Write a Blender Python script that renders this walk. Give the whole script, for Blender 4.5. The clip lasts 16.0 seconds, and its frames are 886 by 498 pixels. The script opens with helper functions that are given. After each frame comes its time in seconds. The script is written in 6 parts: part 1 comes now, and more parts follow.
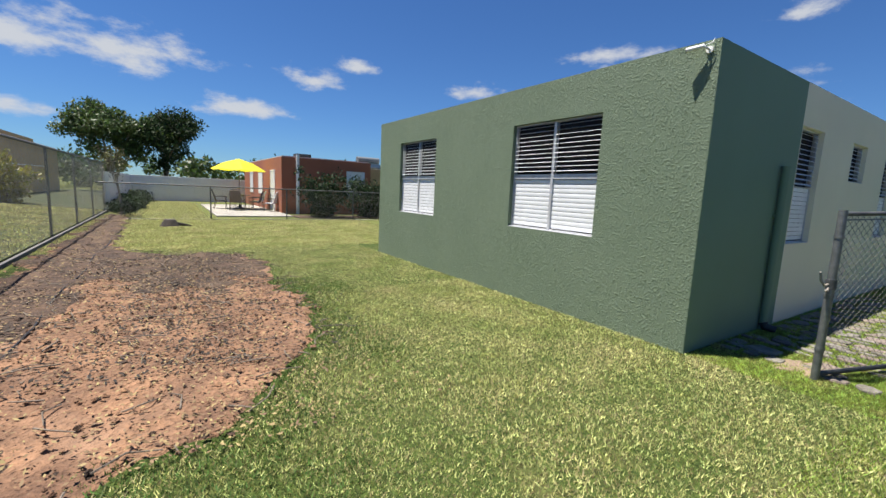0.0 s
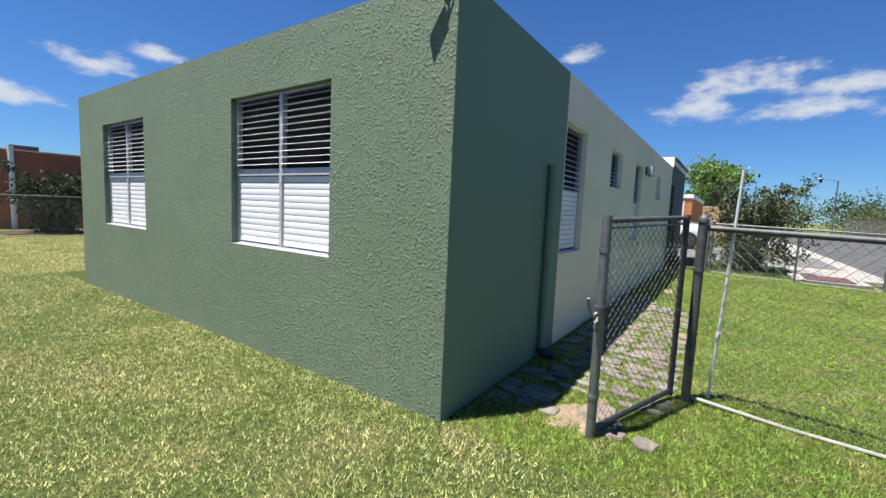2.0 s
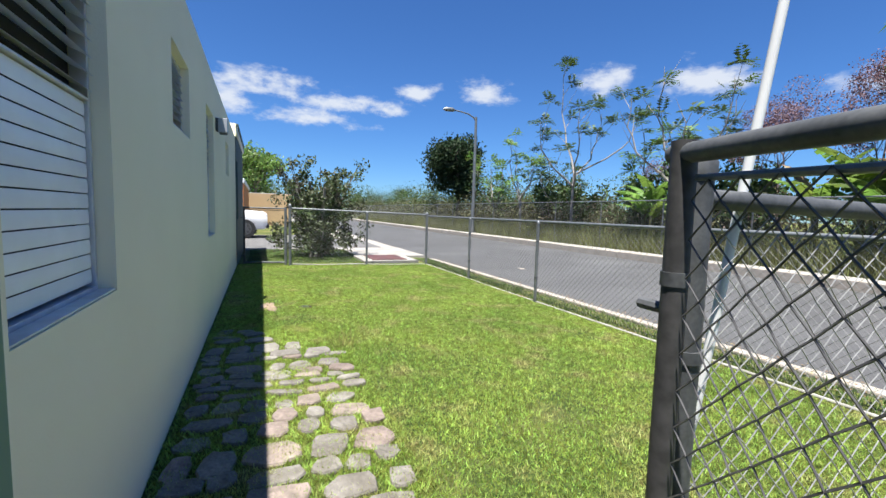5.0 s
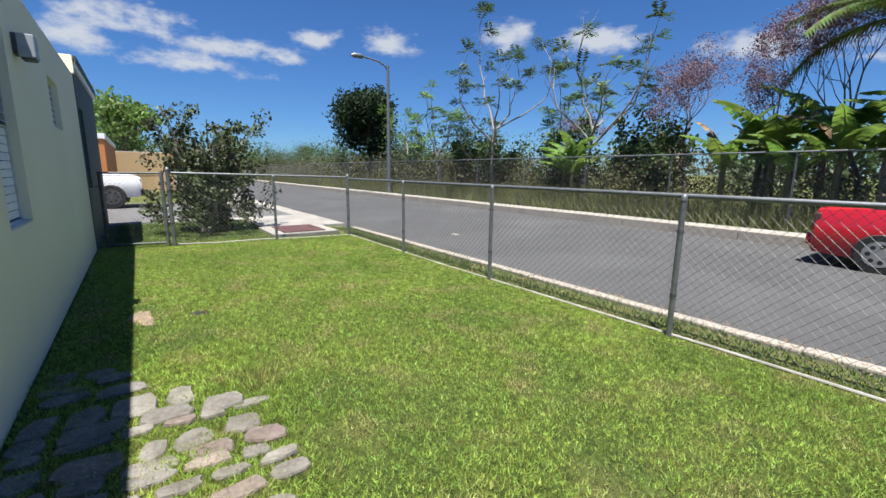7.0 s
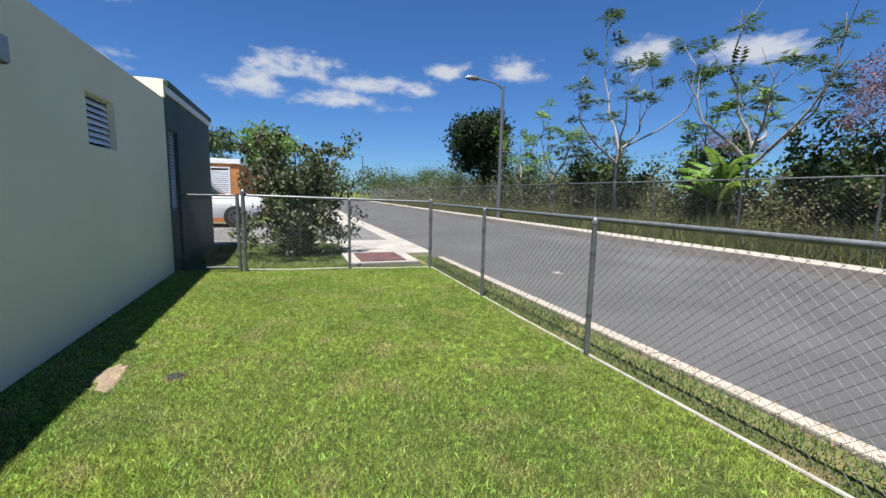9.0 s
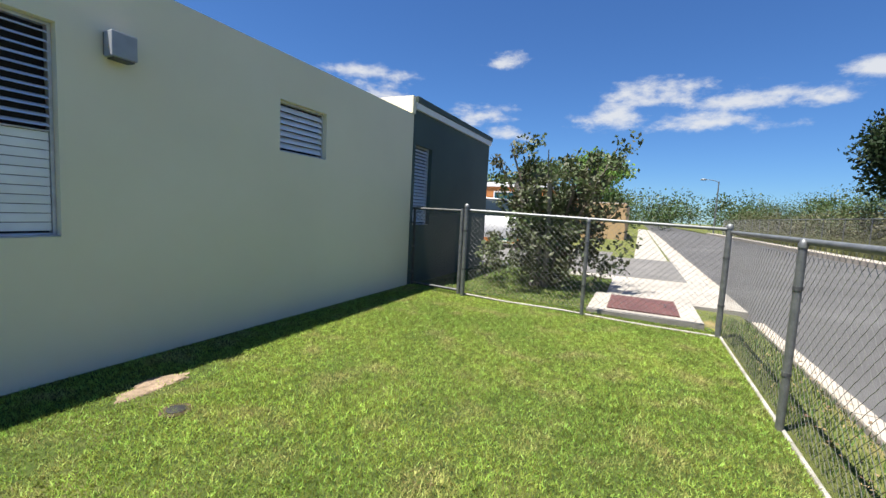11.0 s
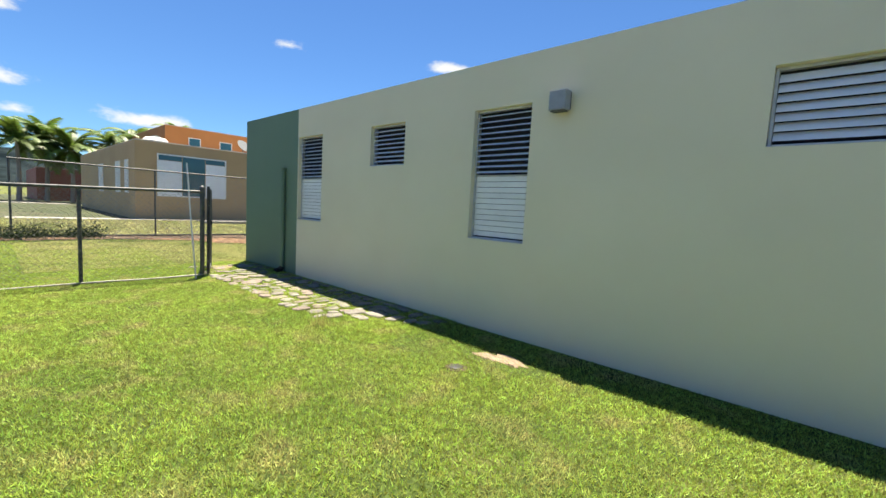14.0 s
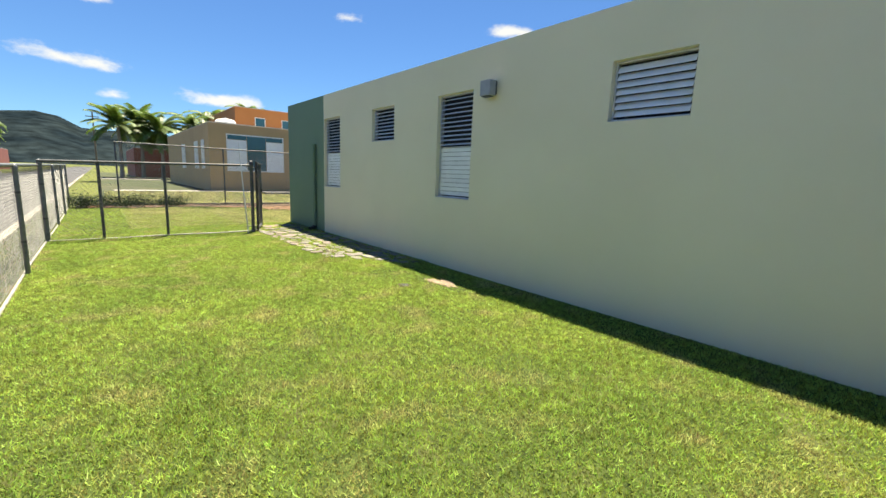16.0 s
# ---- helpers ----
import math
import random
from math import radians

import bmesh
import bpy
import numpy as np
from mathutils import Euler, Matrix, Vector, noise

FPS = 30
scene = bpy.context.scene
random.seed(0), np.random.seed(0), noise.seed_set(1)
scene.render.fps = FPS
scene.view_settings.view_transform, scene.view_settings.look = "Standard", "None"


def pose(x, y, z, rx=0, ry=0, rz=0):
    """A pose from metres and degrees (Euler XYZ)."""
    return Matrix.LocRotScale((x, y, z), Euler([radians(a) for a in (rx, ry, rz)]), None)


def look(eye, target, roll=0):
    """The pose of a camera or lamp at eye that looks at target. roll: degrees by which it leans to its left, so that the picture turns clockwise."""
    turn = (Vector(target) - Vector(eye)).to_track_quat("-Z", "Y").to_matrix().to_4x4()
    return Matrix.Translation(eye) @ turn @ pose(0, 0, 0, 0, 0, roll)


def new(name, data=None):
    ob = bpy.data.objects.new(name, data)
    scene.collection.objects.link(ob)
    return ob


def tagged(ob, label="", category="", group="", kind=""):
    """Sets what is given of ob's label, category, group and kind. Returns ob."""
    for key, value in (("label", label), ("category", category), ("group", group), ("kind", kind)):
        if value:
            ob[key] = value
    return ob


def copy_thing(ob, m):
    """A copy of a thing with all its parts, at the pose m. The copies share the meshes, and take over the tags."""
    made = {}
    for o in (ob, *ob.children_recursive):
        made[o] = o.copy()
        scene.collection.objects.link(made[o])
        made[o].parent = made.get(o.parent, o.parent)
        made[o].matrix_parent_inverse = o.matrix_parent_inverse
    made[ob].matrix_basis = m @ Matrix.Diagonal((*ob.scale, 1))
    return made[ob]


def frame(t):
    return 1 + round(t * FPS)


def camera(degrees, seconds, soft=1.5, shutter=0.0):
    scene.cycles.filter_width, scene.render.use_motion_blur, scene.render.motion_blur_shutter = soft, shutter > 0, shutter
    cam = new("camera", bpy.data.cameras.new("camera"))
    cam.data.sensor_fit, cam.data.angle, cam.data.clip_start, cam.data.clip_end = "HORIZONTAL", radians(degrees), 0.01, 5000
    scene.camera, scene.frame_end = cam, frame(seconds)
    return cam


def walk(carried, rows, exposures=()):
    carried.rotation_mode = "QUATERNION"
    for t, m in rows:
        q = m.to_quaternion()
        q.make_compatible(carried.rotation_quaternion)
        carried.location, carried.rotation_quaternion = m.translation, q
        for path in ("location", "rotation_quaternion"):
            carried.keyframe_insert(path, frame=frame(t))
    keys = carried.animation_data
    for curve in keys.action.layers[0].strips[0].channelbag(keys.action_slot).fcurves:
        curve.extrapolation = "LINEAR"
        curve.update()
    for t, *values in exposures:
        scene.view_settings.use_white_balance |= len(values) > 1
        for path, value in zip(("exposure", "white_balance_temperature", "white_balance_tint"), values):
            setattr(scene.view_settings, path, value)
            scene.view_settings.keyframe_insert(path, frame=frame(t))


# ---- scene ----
cam = camera(93.5, 16.0)
PATH = [
    (0, (-3.935, -1.838, 1.387), (-2.839, -0.187, 1.118), 2.6),
    (0.3, (-3.748, -1.874, 1.405), (-2.978, -0.048, 1.136), 1.8),
    (0.5, (-3.649, -1.901, 1.379), (-3.036, -0.016, 1.112), 2.5),
    (1, (-3.214, -1.829, 1.379), (-2.49, 0.018, 1.129), 3.2),
    (1.5, (-2.644, -1.697, 1.386), (-1.382, -0.161, 1.166), 3.6),
    (2, (-2.15, -1.428, 1.393), (-0.506, -0.307, 1.197), 2.5),
    (2.5, (-1.7, -1.135, 1.393), (0.14, -0.367, 1.243), 1.2),
    (3, (-1.215, -0.82, 1.398), (0.725, -0.353, 1.286), 0.4),
    (3.5, (-0.63, -0.582, 1.392), (1.357, -0.377, 1.284), 1.7),
    (4, (-0.115, -0.502, 1.364), (1.881, -0.565, 1.256), 1.2),
    (4.5, (0.42, -0.436, 1.34), (2.38, -0.816, 1.213), 1.4),
    (5, (0.914, -0.492, 1.285), (2.738, -1.292, 1.112), 1.6),
    (7.5, (2.355, -0.81, 1.374), (3.945, -1.966, 1.008), 0.7),
    (8, (2.603, -1.052, 1.37), (4.345, -1.966, 1.013), 1.0),
    (8.5, (2.869, -1.439, 1.394), (4.679, -2.236, 1.096), 1.4),
    (10.8, (4.816, -3.314, 1.273), (6.706, -2.688, 1.086), 2.2),
    (11, (5.077, -3.415, 1.265), (6.882, -2.574, 1.082), 3.0),
    (11.2, (5.335, -3.49, 1.268), (7.013, -2.428, 1.063), 3.4),
    (11.5, (5.717, -3.617, 1.24), (7.025, -2.121, 1.013), 2.8),
    (12, (6.263, -3.695, 1.27), (6.724, -1.785, 0.898), 0.8),
    (12.5, (6.926, -3.716, 1.16), (6.747, -1.756, 0.809), -0.9),
    (12.7, (7.22, -3.696, 1.156), (6.64, -1.816, 0.797), -1.7),
    (13, (7.497, -3.646, 1.159), (6.527, -1.933, 0.809), -2.3),
    (13.5, (8.101, -3.574, 1.209), (6.88, -2.007, 0.977), 0.7),
    (14, (8.659, -3.525, 1.261), (7.316, -2.055, 1.072), 3.1),
    (14.5, (9.3, -3.461, 1.272), (7.837, -2.117, 1.039), 3.8),
    (15, (9.861, -3.406, 1.278), (8.298, -2.194, 0.977), 3.6),
    (15.5, (10.28, -3.502, 1.261), (8.656, -2.39, 0.906), 3.1),
    (16, (10.423, -3.649, 1.228), (8.904, -2.392, 0.893), 2.2),
]
walk(cam, [(t, look(eye, target, roll)) for t, eye, target, roll in PATH],
     [(0, 1.15, 6500, 10), (1, 1.20, 6500, 10), (2.5, 1.33, 6200, 10), (3.5, 1.52, 6200, 10), (4, 1.70, 6200, 10), (5, 1.52, 6200, 10), (7.5, 1.19, 6250, 10), (8.5, 1.19, 6250, 10),
      (11, 1.44, 6550, 10), (11.5, 1.63, 6650, 10), (12, 2.04, 6700, 10), (12.5, 2.07, 6800, 10), (13.5, 1.86, 7200, 7), (15, 1.84, 7450, 6), (16, 1.82, 7550, 6)])

# ---- light ----
SUN_TO = Vector((-0.234, 0.187, 1.0)).normalized()
sun_data = bpy.data.lights.new("sun", "SUN")
sun_data.energy, sun_data.angle, sun_data.color = 5.0, radians(0.5), (1.0, 0.95, 0.86)
sun = new("sun", sun_data)
sun.matrix_world = Matrix.Translation((0, 0, 30)) @ SUN_TO.to_track_quat("Z", "Y").to_matrix().to_4x4()

world = bpy.data.worlds.new("world")
scene.world = world
world.use_nodes = True
WN, WL = world.node_tree.nodes, world.node_tree.links


def wmath(op, a, b=None, c=None):
    n = WN.new("ShaderNodeMath")
    n.operation = op
    for i, v in enumerate((a, b, c)):
        if v is None:
            continue
        if isinstance(v, (int, float)):
            n.inputs[i].default_value = v
        else:
            WL.new(v, n.inputs[i])
    return n.outputs[0]


sky = WN.new("ShaderNodeTexSky")
sky.sky_type = "NISHITA"
sky.sun_disc = False
sky.sun_elevation = math.asin(SUN_TO.z)
sky.sun_rotation = math.atan2(SUN_TO.x, SUN_TO.y)
sky.altitude, sky.air_density, sky.dust_density, sky.ozone_density = 0, 1.0, 0.0, 2.5
wcoord = WN.new("ShaderNodeTexCoord")
wsep = WN.new("ShaderNodeSeparateXYZ")
WL.new(wcoord.outputs["Generated"], wsep.inputs[0])
azim = wmath("ARCTAN2", wsep.outputs[1], wsep.outputs[0])
elev = wmath("ARCSINE", wsep.outputs[2])
wnoise = WN.new("ShaderNodeTexNoise")
wmap = WN.new("ShaderNodeMapping")
wmap.inputs["Scale"].default_value = (1, 1, 2.2)
WL.new(wcoord.outputs["Generated"], wmap.inputs[0])
WL.new(wmap.outputs[0], wnoise.inputs["Vector"])
wnoise.inputs["Scale"].default_value, wnoise.inputs["Detail"].default_value, wnoise.inputs["Roughness"].default_value = 13.0, 8.0, 0.62
rough = wmath("SUBTRACT", wnoise.outputs["Fac"], 0.5)
# fair-weather clouds: azimuth from +x, elevation, half width, half height, in degrees
CLOUDS = [
    (94, 13.0, 9.0, 2.6), (101, 12.6, 4.5, 2.2), (73.6, 12.9, 3.6, 1.5), (68, 15, 3.2, 1.1), (83, 8.6, 6, 1.4), (102, 6, 4, 1.0), (36, 16.9, 5, 1.3), (53, 12.9, 4, 1.2),
    (19, 19, 3.2, 1.2), (4.0, 12.6, 4.6, 2.2), (-1, 14.3, 6, 2.0), (-9.8, 13.4, 6, 1.8), (-6, 11.4, 6, 1.6), (-15.5, 13.2, 4, 1.3), (-20, 15.3, 2.8, 1.3), (-29, 15.3, 3.0, 2.0),
    (-43.5, 16.1, 3.6, 2.0), (-54.5, 15.2, 4.2, 2.2), (35, 14.5, 5, 1.8), (21, 12.6, 4.2, 1.5), (17, 10.3, 3.2, 1.1), (153.2, 18.5, 1.9, 0.9), (181.6, 10.1, 3.6, 1.0), (178, 7.2, 1.5, 0.6),
    (168, 7.7, 4.2, 1.0), (132.7, 17.9, 2.8, 0.8), (179.5, 16, 2.6, 1.0), (205, 12, 8, 2), (240, 14, 9, 2.4), (275, 12, 10, 2.5), (-72, 13, 6, 2.0),
]
cover = None
for az0, el0, wa, we in CLOUDS:
    u = wmath("WRAP", wmath("SUBTRACT", azim, radians(az0)), math.pi, -math.pi)
    u = wmath("MULTIPLY", u, 1 / radians(wa * 1.3))
    v = wmath("MULTIPLY", wmath("SUBTRACT", elev, radians(el0)), 1 / radians(we * 1.3))
    v = wmath("MAXIMUM", v, wmath("MULTIPLY", v, -1.6))
    d = wmath("SQRT", wmath("ADD", wmath("MULTIPLY", u, u), wmath("MULTIPLY", v, v)))
    m = wmath("SUBTRACT", 1.0, d)
    cover = m if cover is None else wmath("MAXIMUM", cover, m)
cover = wmath("MAXIMUM", cover, -1.0)
dens = wmath("ADD", cover, wmath("MULTIPLY", rough, 2.6))
ramp = WN.new("ShaderNodeMapRange")
ramp.interpolation_type = "SMOOTHSTEP"
ramp.inputs["From Min"].default_value, ramp.inputs["From Max"].default_value = 0.08, 0.95
WL.new(dens, ramp.inputs["Value"])
wmix = WN.new("ShaderNodeMix")
wmix.data_type = "RGBA"
wtint = WN.new("ShaderNodeMix")
wtint.data_type = "RGBA"
wtint.blend_type = "MULTIPLY"
wtint.inputs[0].default_value = 1.0
wtint.inputs[7].default_value = (0.385, 0.630, 0.966, 1)
WL.new(sky.outputs[0], wtint.inputs[6])
WL.new(wtint.outputs[2], wmix.inputs[6])
wmix.inputs[7].default_value = (5.74, 5.95, 6.30, 1)
WL.new(wmath("MULTIPLY", ramp.outputs[0], 0.93), wmix.inputs[0])
wbg = WN["Background"]
wbg.inputs["Strength"].default_value = 0.05
WL.new(wmix.outputs[2], wbg.inputs["Color"])


# ---- materials ----
def material(name, col, col2=None, scale=4.0, rough=0.8, metal=0.0, bump=0.0, bscale=60.0, bdist=0.01, fine=None, island=0.0, rand=0.0,
             spec=0.5, stain=None, translucent=0.0, detail=6.0):
    """Two-scale noise between col and col2, relief from a second noise, a little change from piece to piece."""
    m = bpy.data.materials.new(name)
    m.use_nodes = True
    N, L = m.node_tree.nodes, m.node_tree.links
    b = N["Principled BSDF"]
    b.inputs["Roughness"].default_value, b.inputs["Metallic"].default_value = rough, metal
    b.inputs["Specular IOR Level"].default_value = spec
    co = N.new("ShaderNodeTexCoord")
    geo = N.new("ShaderNodeNewGeometry")
    no = N.new("ShaderNodeTexNoise")
    no.inputs["Scale"].default_value, no.inputs["Detail"].default_value = scale, detail
    L.new(geo.outputs["Position"], no.inputs["Vector"])
    mix = N.new("ShaderNodeMix")
    mix.data_type = "RGBA"
    c2 = col2 or tuple(x * 0.82 for x in col)
    mix.inputs[6].default_value, mix.inputs[7].default_value = (*c2, 1), (*col, 1)
    mr = N.new("ShaderNodeMapRange")
    mr.inputs["From Min"].default_value, mr.inputs["From Max"].default_value = 0.35, 0.65
    L.new(no.outputs["Fac"], mr.inputs["Value"])
    L.new(mr.outputs[0], mix.inputs[0])
    out = mix.outputs[2]
    n2 = N.new("ShaderNodeTexNoise")
    n2.inputs["Scale"].default_value, n2.inputs["Detail"].default_value = bscale, 4
    L.new(geo.outputs["Position"], n2.inputs["Vector"])
    if fine:
        hv = N.new("ShaderNodeHueSaturation")
        mv = N.new("ShaderNodeMapRange")
        mv.inputs["From Min"].default_value, mv.inputs["From Max"].default_value = 0.3, 0.7
        mv.inputs["To Min"].default_value, mv.inputs["To Max"].default_value = 1 - fine, 1 + fine
        L.new(n2.outputs["Fac"], mv.inputs["Value"])
        L.new(mv.outputs[0], hv.inputs["Value"])
        L.new(out, hv.inputs["Color"])
        out = hv.outputs[0]
    if stain:
        sc, amount, low = stain
        n3 = N.new("ShaderNodeTexNoise")
        n3.inputs["Scale"].default_value, n3.inputs["Detail"].default_value = sc, 8
        L.new(geo.outputs["Position"], n3.inputs["Vector"])
        ms = N.new("ShaderNodeMapRange")
        ms.inputs["From Min"].default_value, ms.inputs["From Max"].default_value = 0.52, 0.7
        ms.inputs["To Max"].default_value = amount
        L.new(n3.outputs["Fac"], ms.inputs["Value"])
        mm = N.new("ShaderNodeMix")
        mm.data_type = "RGBA"
        mm.inputs[7].default_value = (*low, 1)
        L.new(out, mm.inputs[6])
        L.new(ms.outputs[0], mm.inputs[0])
        out = mm.outputs[2]
    for amount, socket in ((island, geo.outputs["Random Per Island"]), (rand, None)):
        if amount:
            if socket is None:
                socket = N.new("ShaderNodeObjectInfo").outputs["Random"]
            hv = N.new("ShaderNodeHueSaturation")
            mv = N.new("ShaderNodeMapRange")
            mv.inputs["To Min"].default_value, mv.inputs["To Max"].default_value = 1 - amount, 1 + amount
            L.new(socket, mv.inputs["Value"])
            L.new(mv.outputs[0], hv.inputs["Value"])
            mh = N.new("ShaderNodeMapRange")
            mh.inputs["To Min"].default_value, mh.inputs["To Max"].default_value = 0.5 - amount * 0.06, 0.5 + amount * 0.06
            L.new(socket, mh.inputs["Value"])
            L.new(mh.outputs[0], hv.inputs["Hue"])
            L.new(out, hv.inputs["Color"])
            out = hv.outputs[0]
    L.new(out, b.inputs["Base Color"])
    if bump:
        bu = N.new("ShaderNodeBump")
        bu.inputs["Strength"].default_value, bu.inputs["Distance"].default_value = bump, bdist
        L.new(n2.outputs["Fac"], bu.inputs["Height"])
        L.new(bu.outputs[0], b.inputs["Normal"])
    if translucent:
        tr = N.new("ShaderNodeBsdfTranslucent")
        L.new(out, tr.inputs["Color"])
        ad = N.new("ShaderNodeMixShader")
        ad.inputs[0].default_value = translucent
        L.new(b.outputs[0], ad.inputs[1])
        L.new(tr.outputs[0], ad.inputs[2])
        L.new(ad.outputs[0], N["Material Output"].inputs["Surface"])
    return m


MAT = {}
MAT["green_smooth"] = material("green_smooth", (0.168, 0.255, 0.18), (0.158, 0.24, 0.169), 1.0, 0.7, bump=0.25, bscale=90, bdist=0.003, spec=0.3)
MAT["dark_green"] = material("dark_green", (0.055, 0.085, 0.075), None, 1.0, 0.7, bump=0.25, bscale=90, bdist=0.003)
MAT["beige"] = material("beige_paint", (0.83, 0.765, 0.575), (0.79, 0.725, 0.54), 0.9, 0.75, bump=0.3, bscale=110, bdist=0.003, spec=0.3)
MAT["white_paint"] = material("white_paint", (0.8, 0.8, 0.79), (0.74, 0.74, 0.73), 6, 0.45)
MAT["louver"] = material("louver_enamel", (0.82, 0.83, 0.85), (0.77, 0.78, 0.8), 9, 0.4, rand=0.04)
MAT["frame"] = material("aluminium_frame", (0.62, 0.63, 0.65), (0.5, 0.5, 0.52), 14, 0.45, metal=0.3)
MAT["lamp_grey"] = material("grey_enamel", (0.34, 0.36, 0.40), (0.29, 0.31, 0.345), 9, 0.5)
MAT["room"] = material("room_paint", (0.35, 0.33, 0.3), None, 2, 0.9)
MAT["roof"] = material("roof_coating", (0.49, 0.49, 0.476), (0.385, 0.385, 0.371), 2, 0.8)
MAT["galv"] = material("galvanised_steel", (0.21, 0.22, 0.225), (0.15, 0.16, 0.165), 18, 0.5, metal=0.6, fine=0.12, bscale=120)
MAT["galv_dark"] = material("weathered_steel", (0.119, 0.122, 0.126), (0.07, 0.0735, 0.077), 14, 0.6, metal=0.5, fine=0.15, bscale=120)
MAT["wire"] = material("galvanised_wire", (0.30, 0.30, 0.29), (0.21, 0.21, 0.205), 9, 0.5, metal=0.5)
# lighter copy of the wire, sun on the tall fence put into its colour
MAT["wire_sunlit"] = material("sunlit_galvanised_wire", (0.38, 0.37, 0.345), (0.28, 0.27, 0.255), 9, 0.5, metal=0.4)
MAT["pale_pipe"] = material("weathered_white_pipe", (0.36, 0.345, 0.31), (0.2, 0.19, 0.165), 5, 0.7, fine=0.15, bscale=50)
# gate steel darkened: its silhouette against the light is put into the colour
MAT["wire_dark"] = material("backlit_dark_wire", (0.077, 0.0735, 0.0735), (0.042, 0.0406, 0.0406), 30, 0.6, metal=0.4)
# near-black colour standing for the unlit room behind the louvers
MAT["room_shade"] = material("insect_screen", (0.018, 0.018, 0.022), (0.012, 0.012, 0.015), 30, 0.8)
MAT["asphalt"] = material("asphalt", (0.0686, 0.0679, 0.0693), (0.0546, 0.0539, 0.0553), 0.6, 0.9, bump=0.5, bscale=160, bdist=0.006, fine=0.35, stain=(0.35, 0.35, (0.112, 0.112, 0.115)))
MAT["concrete"] = material("concrete", (0.322, 0.301, 0.269), (0.252, 0.234, 0.21), 1.5, 0.85, bump=0.4, bscale=70, bdist=0.004, fine=0.1, stain=(1.3, 0.35, (0.21, 0.196, 0.182)))
MAT["worn_concrete"] = material("worn_concrete", (0.136, 0.131, 0.126), (0.101, 0.0979, 0.0958), 1.2, 0.9, bump=0.4, bscale=70, bdist=0.004, fine=0.15, stain=(0.9, 0.4, (0.0706, 0.068, 0.0655)))
MAT["kerb"] = material("kerb_concrete", (0.364, 0.322, 0.273), (0.266, 0.238, 0.203), 2.2, 0.85, bump=0.5, bscale=60, bdist=0.005, fine=0.12, stain=(2.2, 0.5, (0.182, 0.154, 0.126)))
MAT["stone"] = material("flagstone", (0.194, 0.178, 0.156), (0.118, 0.106, 0.0856), 7, 0.85, bump=0.8, bscale=38, bdist=0.012, fine=0.2, rand=0.16, stain=(9, 0.6, (0.096, 0.0856, 0.0655)))
MAT["pink_stone"] = material("pinkish_flagstone", (0.206, 0.162, 0.139), (0.136, 0.106, 0.088), 7, 0.85, bump=0.8, bscale=38, bdist=0.012, fine=0.2, rand=0.16, stain=(9, 0.6, (0.101, 0.0856, 0.0655)))
MAT["black"] = material("black_plastic", (0.02, 0.02, 0.022), (0.012, 0.012, 0.013), 8, 0.5)
MAT["rubber"] = material("tyre_rubber", (0.02, 0.02, 0.02), (0.012, 0.012, 0.012), 14, 0.8)
MAT["brown"] = material("brown_paint", (0.203, 0.15, 0.108), (0.178, 0.133, 0.0945), 1.0, 0.8, bump=0.2)
MAT["tan"] = material("tan_paint", (0.482, 0.336, 0.181), (0.444, 0.304, 0.162), 0.8, 0.8, bump=0.2)
MAT["orange"] = material("terracotta_paint", (0.329, 0.112, 0.0595), (0.294, 0.098, 0.0525), 0.8, 0.75, bump=0.2)
MAT["bright_orange"] = material("orange_paint", (0.476, 0.182, 0.0525), (0.434, 0.164, 0.0455), 0.8, 0.75)
MAT["red_paint"] = material("red_paint", (0.28, 0.084, 0.07), None, 0.8, 0.75)
MAT["yellow"] = material("umbrella_fabric", (0.78, 0.74, 0.04), (0.68, 0.65, 0.03), 3, 0.8, translucent=0.4)
MAT["maroon"] = material("maroon_cover", (0.098, 0.0385, 0.035), (0.07, 0.028, 0.028), 3, 0.7, bump=0.3)
MAT["soil"] = material("soil", (0.25, 0.135, 0.075), (0.125, 0.066, 0.039), 3.0, 0.95, bump=1.0, bscale=28, bdist=0.05, fine=0.3, stain=(1.6, 0.6, (0.29, 0.175, 0.112)))
MAT["dark_soil"] = material("dark_soil", (0.092, 0.054, 0.034), (0.042, 0.026, 0.018), 3.0, 0.95, bump=1.0, bscale=24, bdist=0.06, fine=0.35, stain=(1.5, 0.6, (0.112, 0.0756, 0.049)))
MAT["pale_soil"] = material("pale_soil", (0.252, 0.185, 0.13), (0.175, 0.13, 0.0875), 5.0, 0.95, bump=0.8, bscale=40, bdist=0.02, fine=0.2)
MAT["dry_lawn"] = material("dry_lawn", (0.0483, 0.0565, 0.0202), (0.0276, 0.0423, 0.0121), 0.8, 0.95, bump=0.8, bscale=35, bdist=0.03, fine=0.3, stain=(0.35, 0.8, (0.0826, 0.0726, 0.0403)))
MAT["red_car"] = material("red_car_paint", (0.42, 0.012, 0.022), (0.40, 0.011, 0.02), 3, 0.22, spec=0.7)
MAT["white_car"] = material("white_car_paint", (0.8, 0.8, 0.8), (0.78, 0.78, 0.78), 3, 0.25, spec=0.7)
MAT["glass_dark"] = material("tinted_glass", (0.02, 0.03, 0.035), (0.02, 0.03, 0.035), 2, 0.06, spec=0.8)
MAT["glass_teal"] = material("teal_glass", (0.03, 0.11, 0.14), (0.03, 0.1, 0.13), 2, 0.12, spec=0.6)
MAT["chrome"] = material("alloy", (0.6, 0.6, 0.62), (0.5, 0.5, 0.52), 9, 0.3, metal=0.9)
MAT["bark"] = material("bark", (0.182, 0.147, 0.119), (0.112, 0.091, 0.07), 9, 0.9, bump=0.8, bscale=40, bdist=0.02)
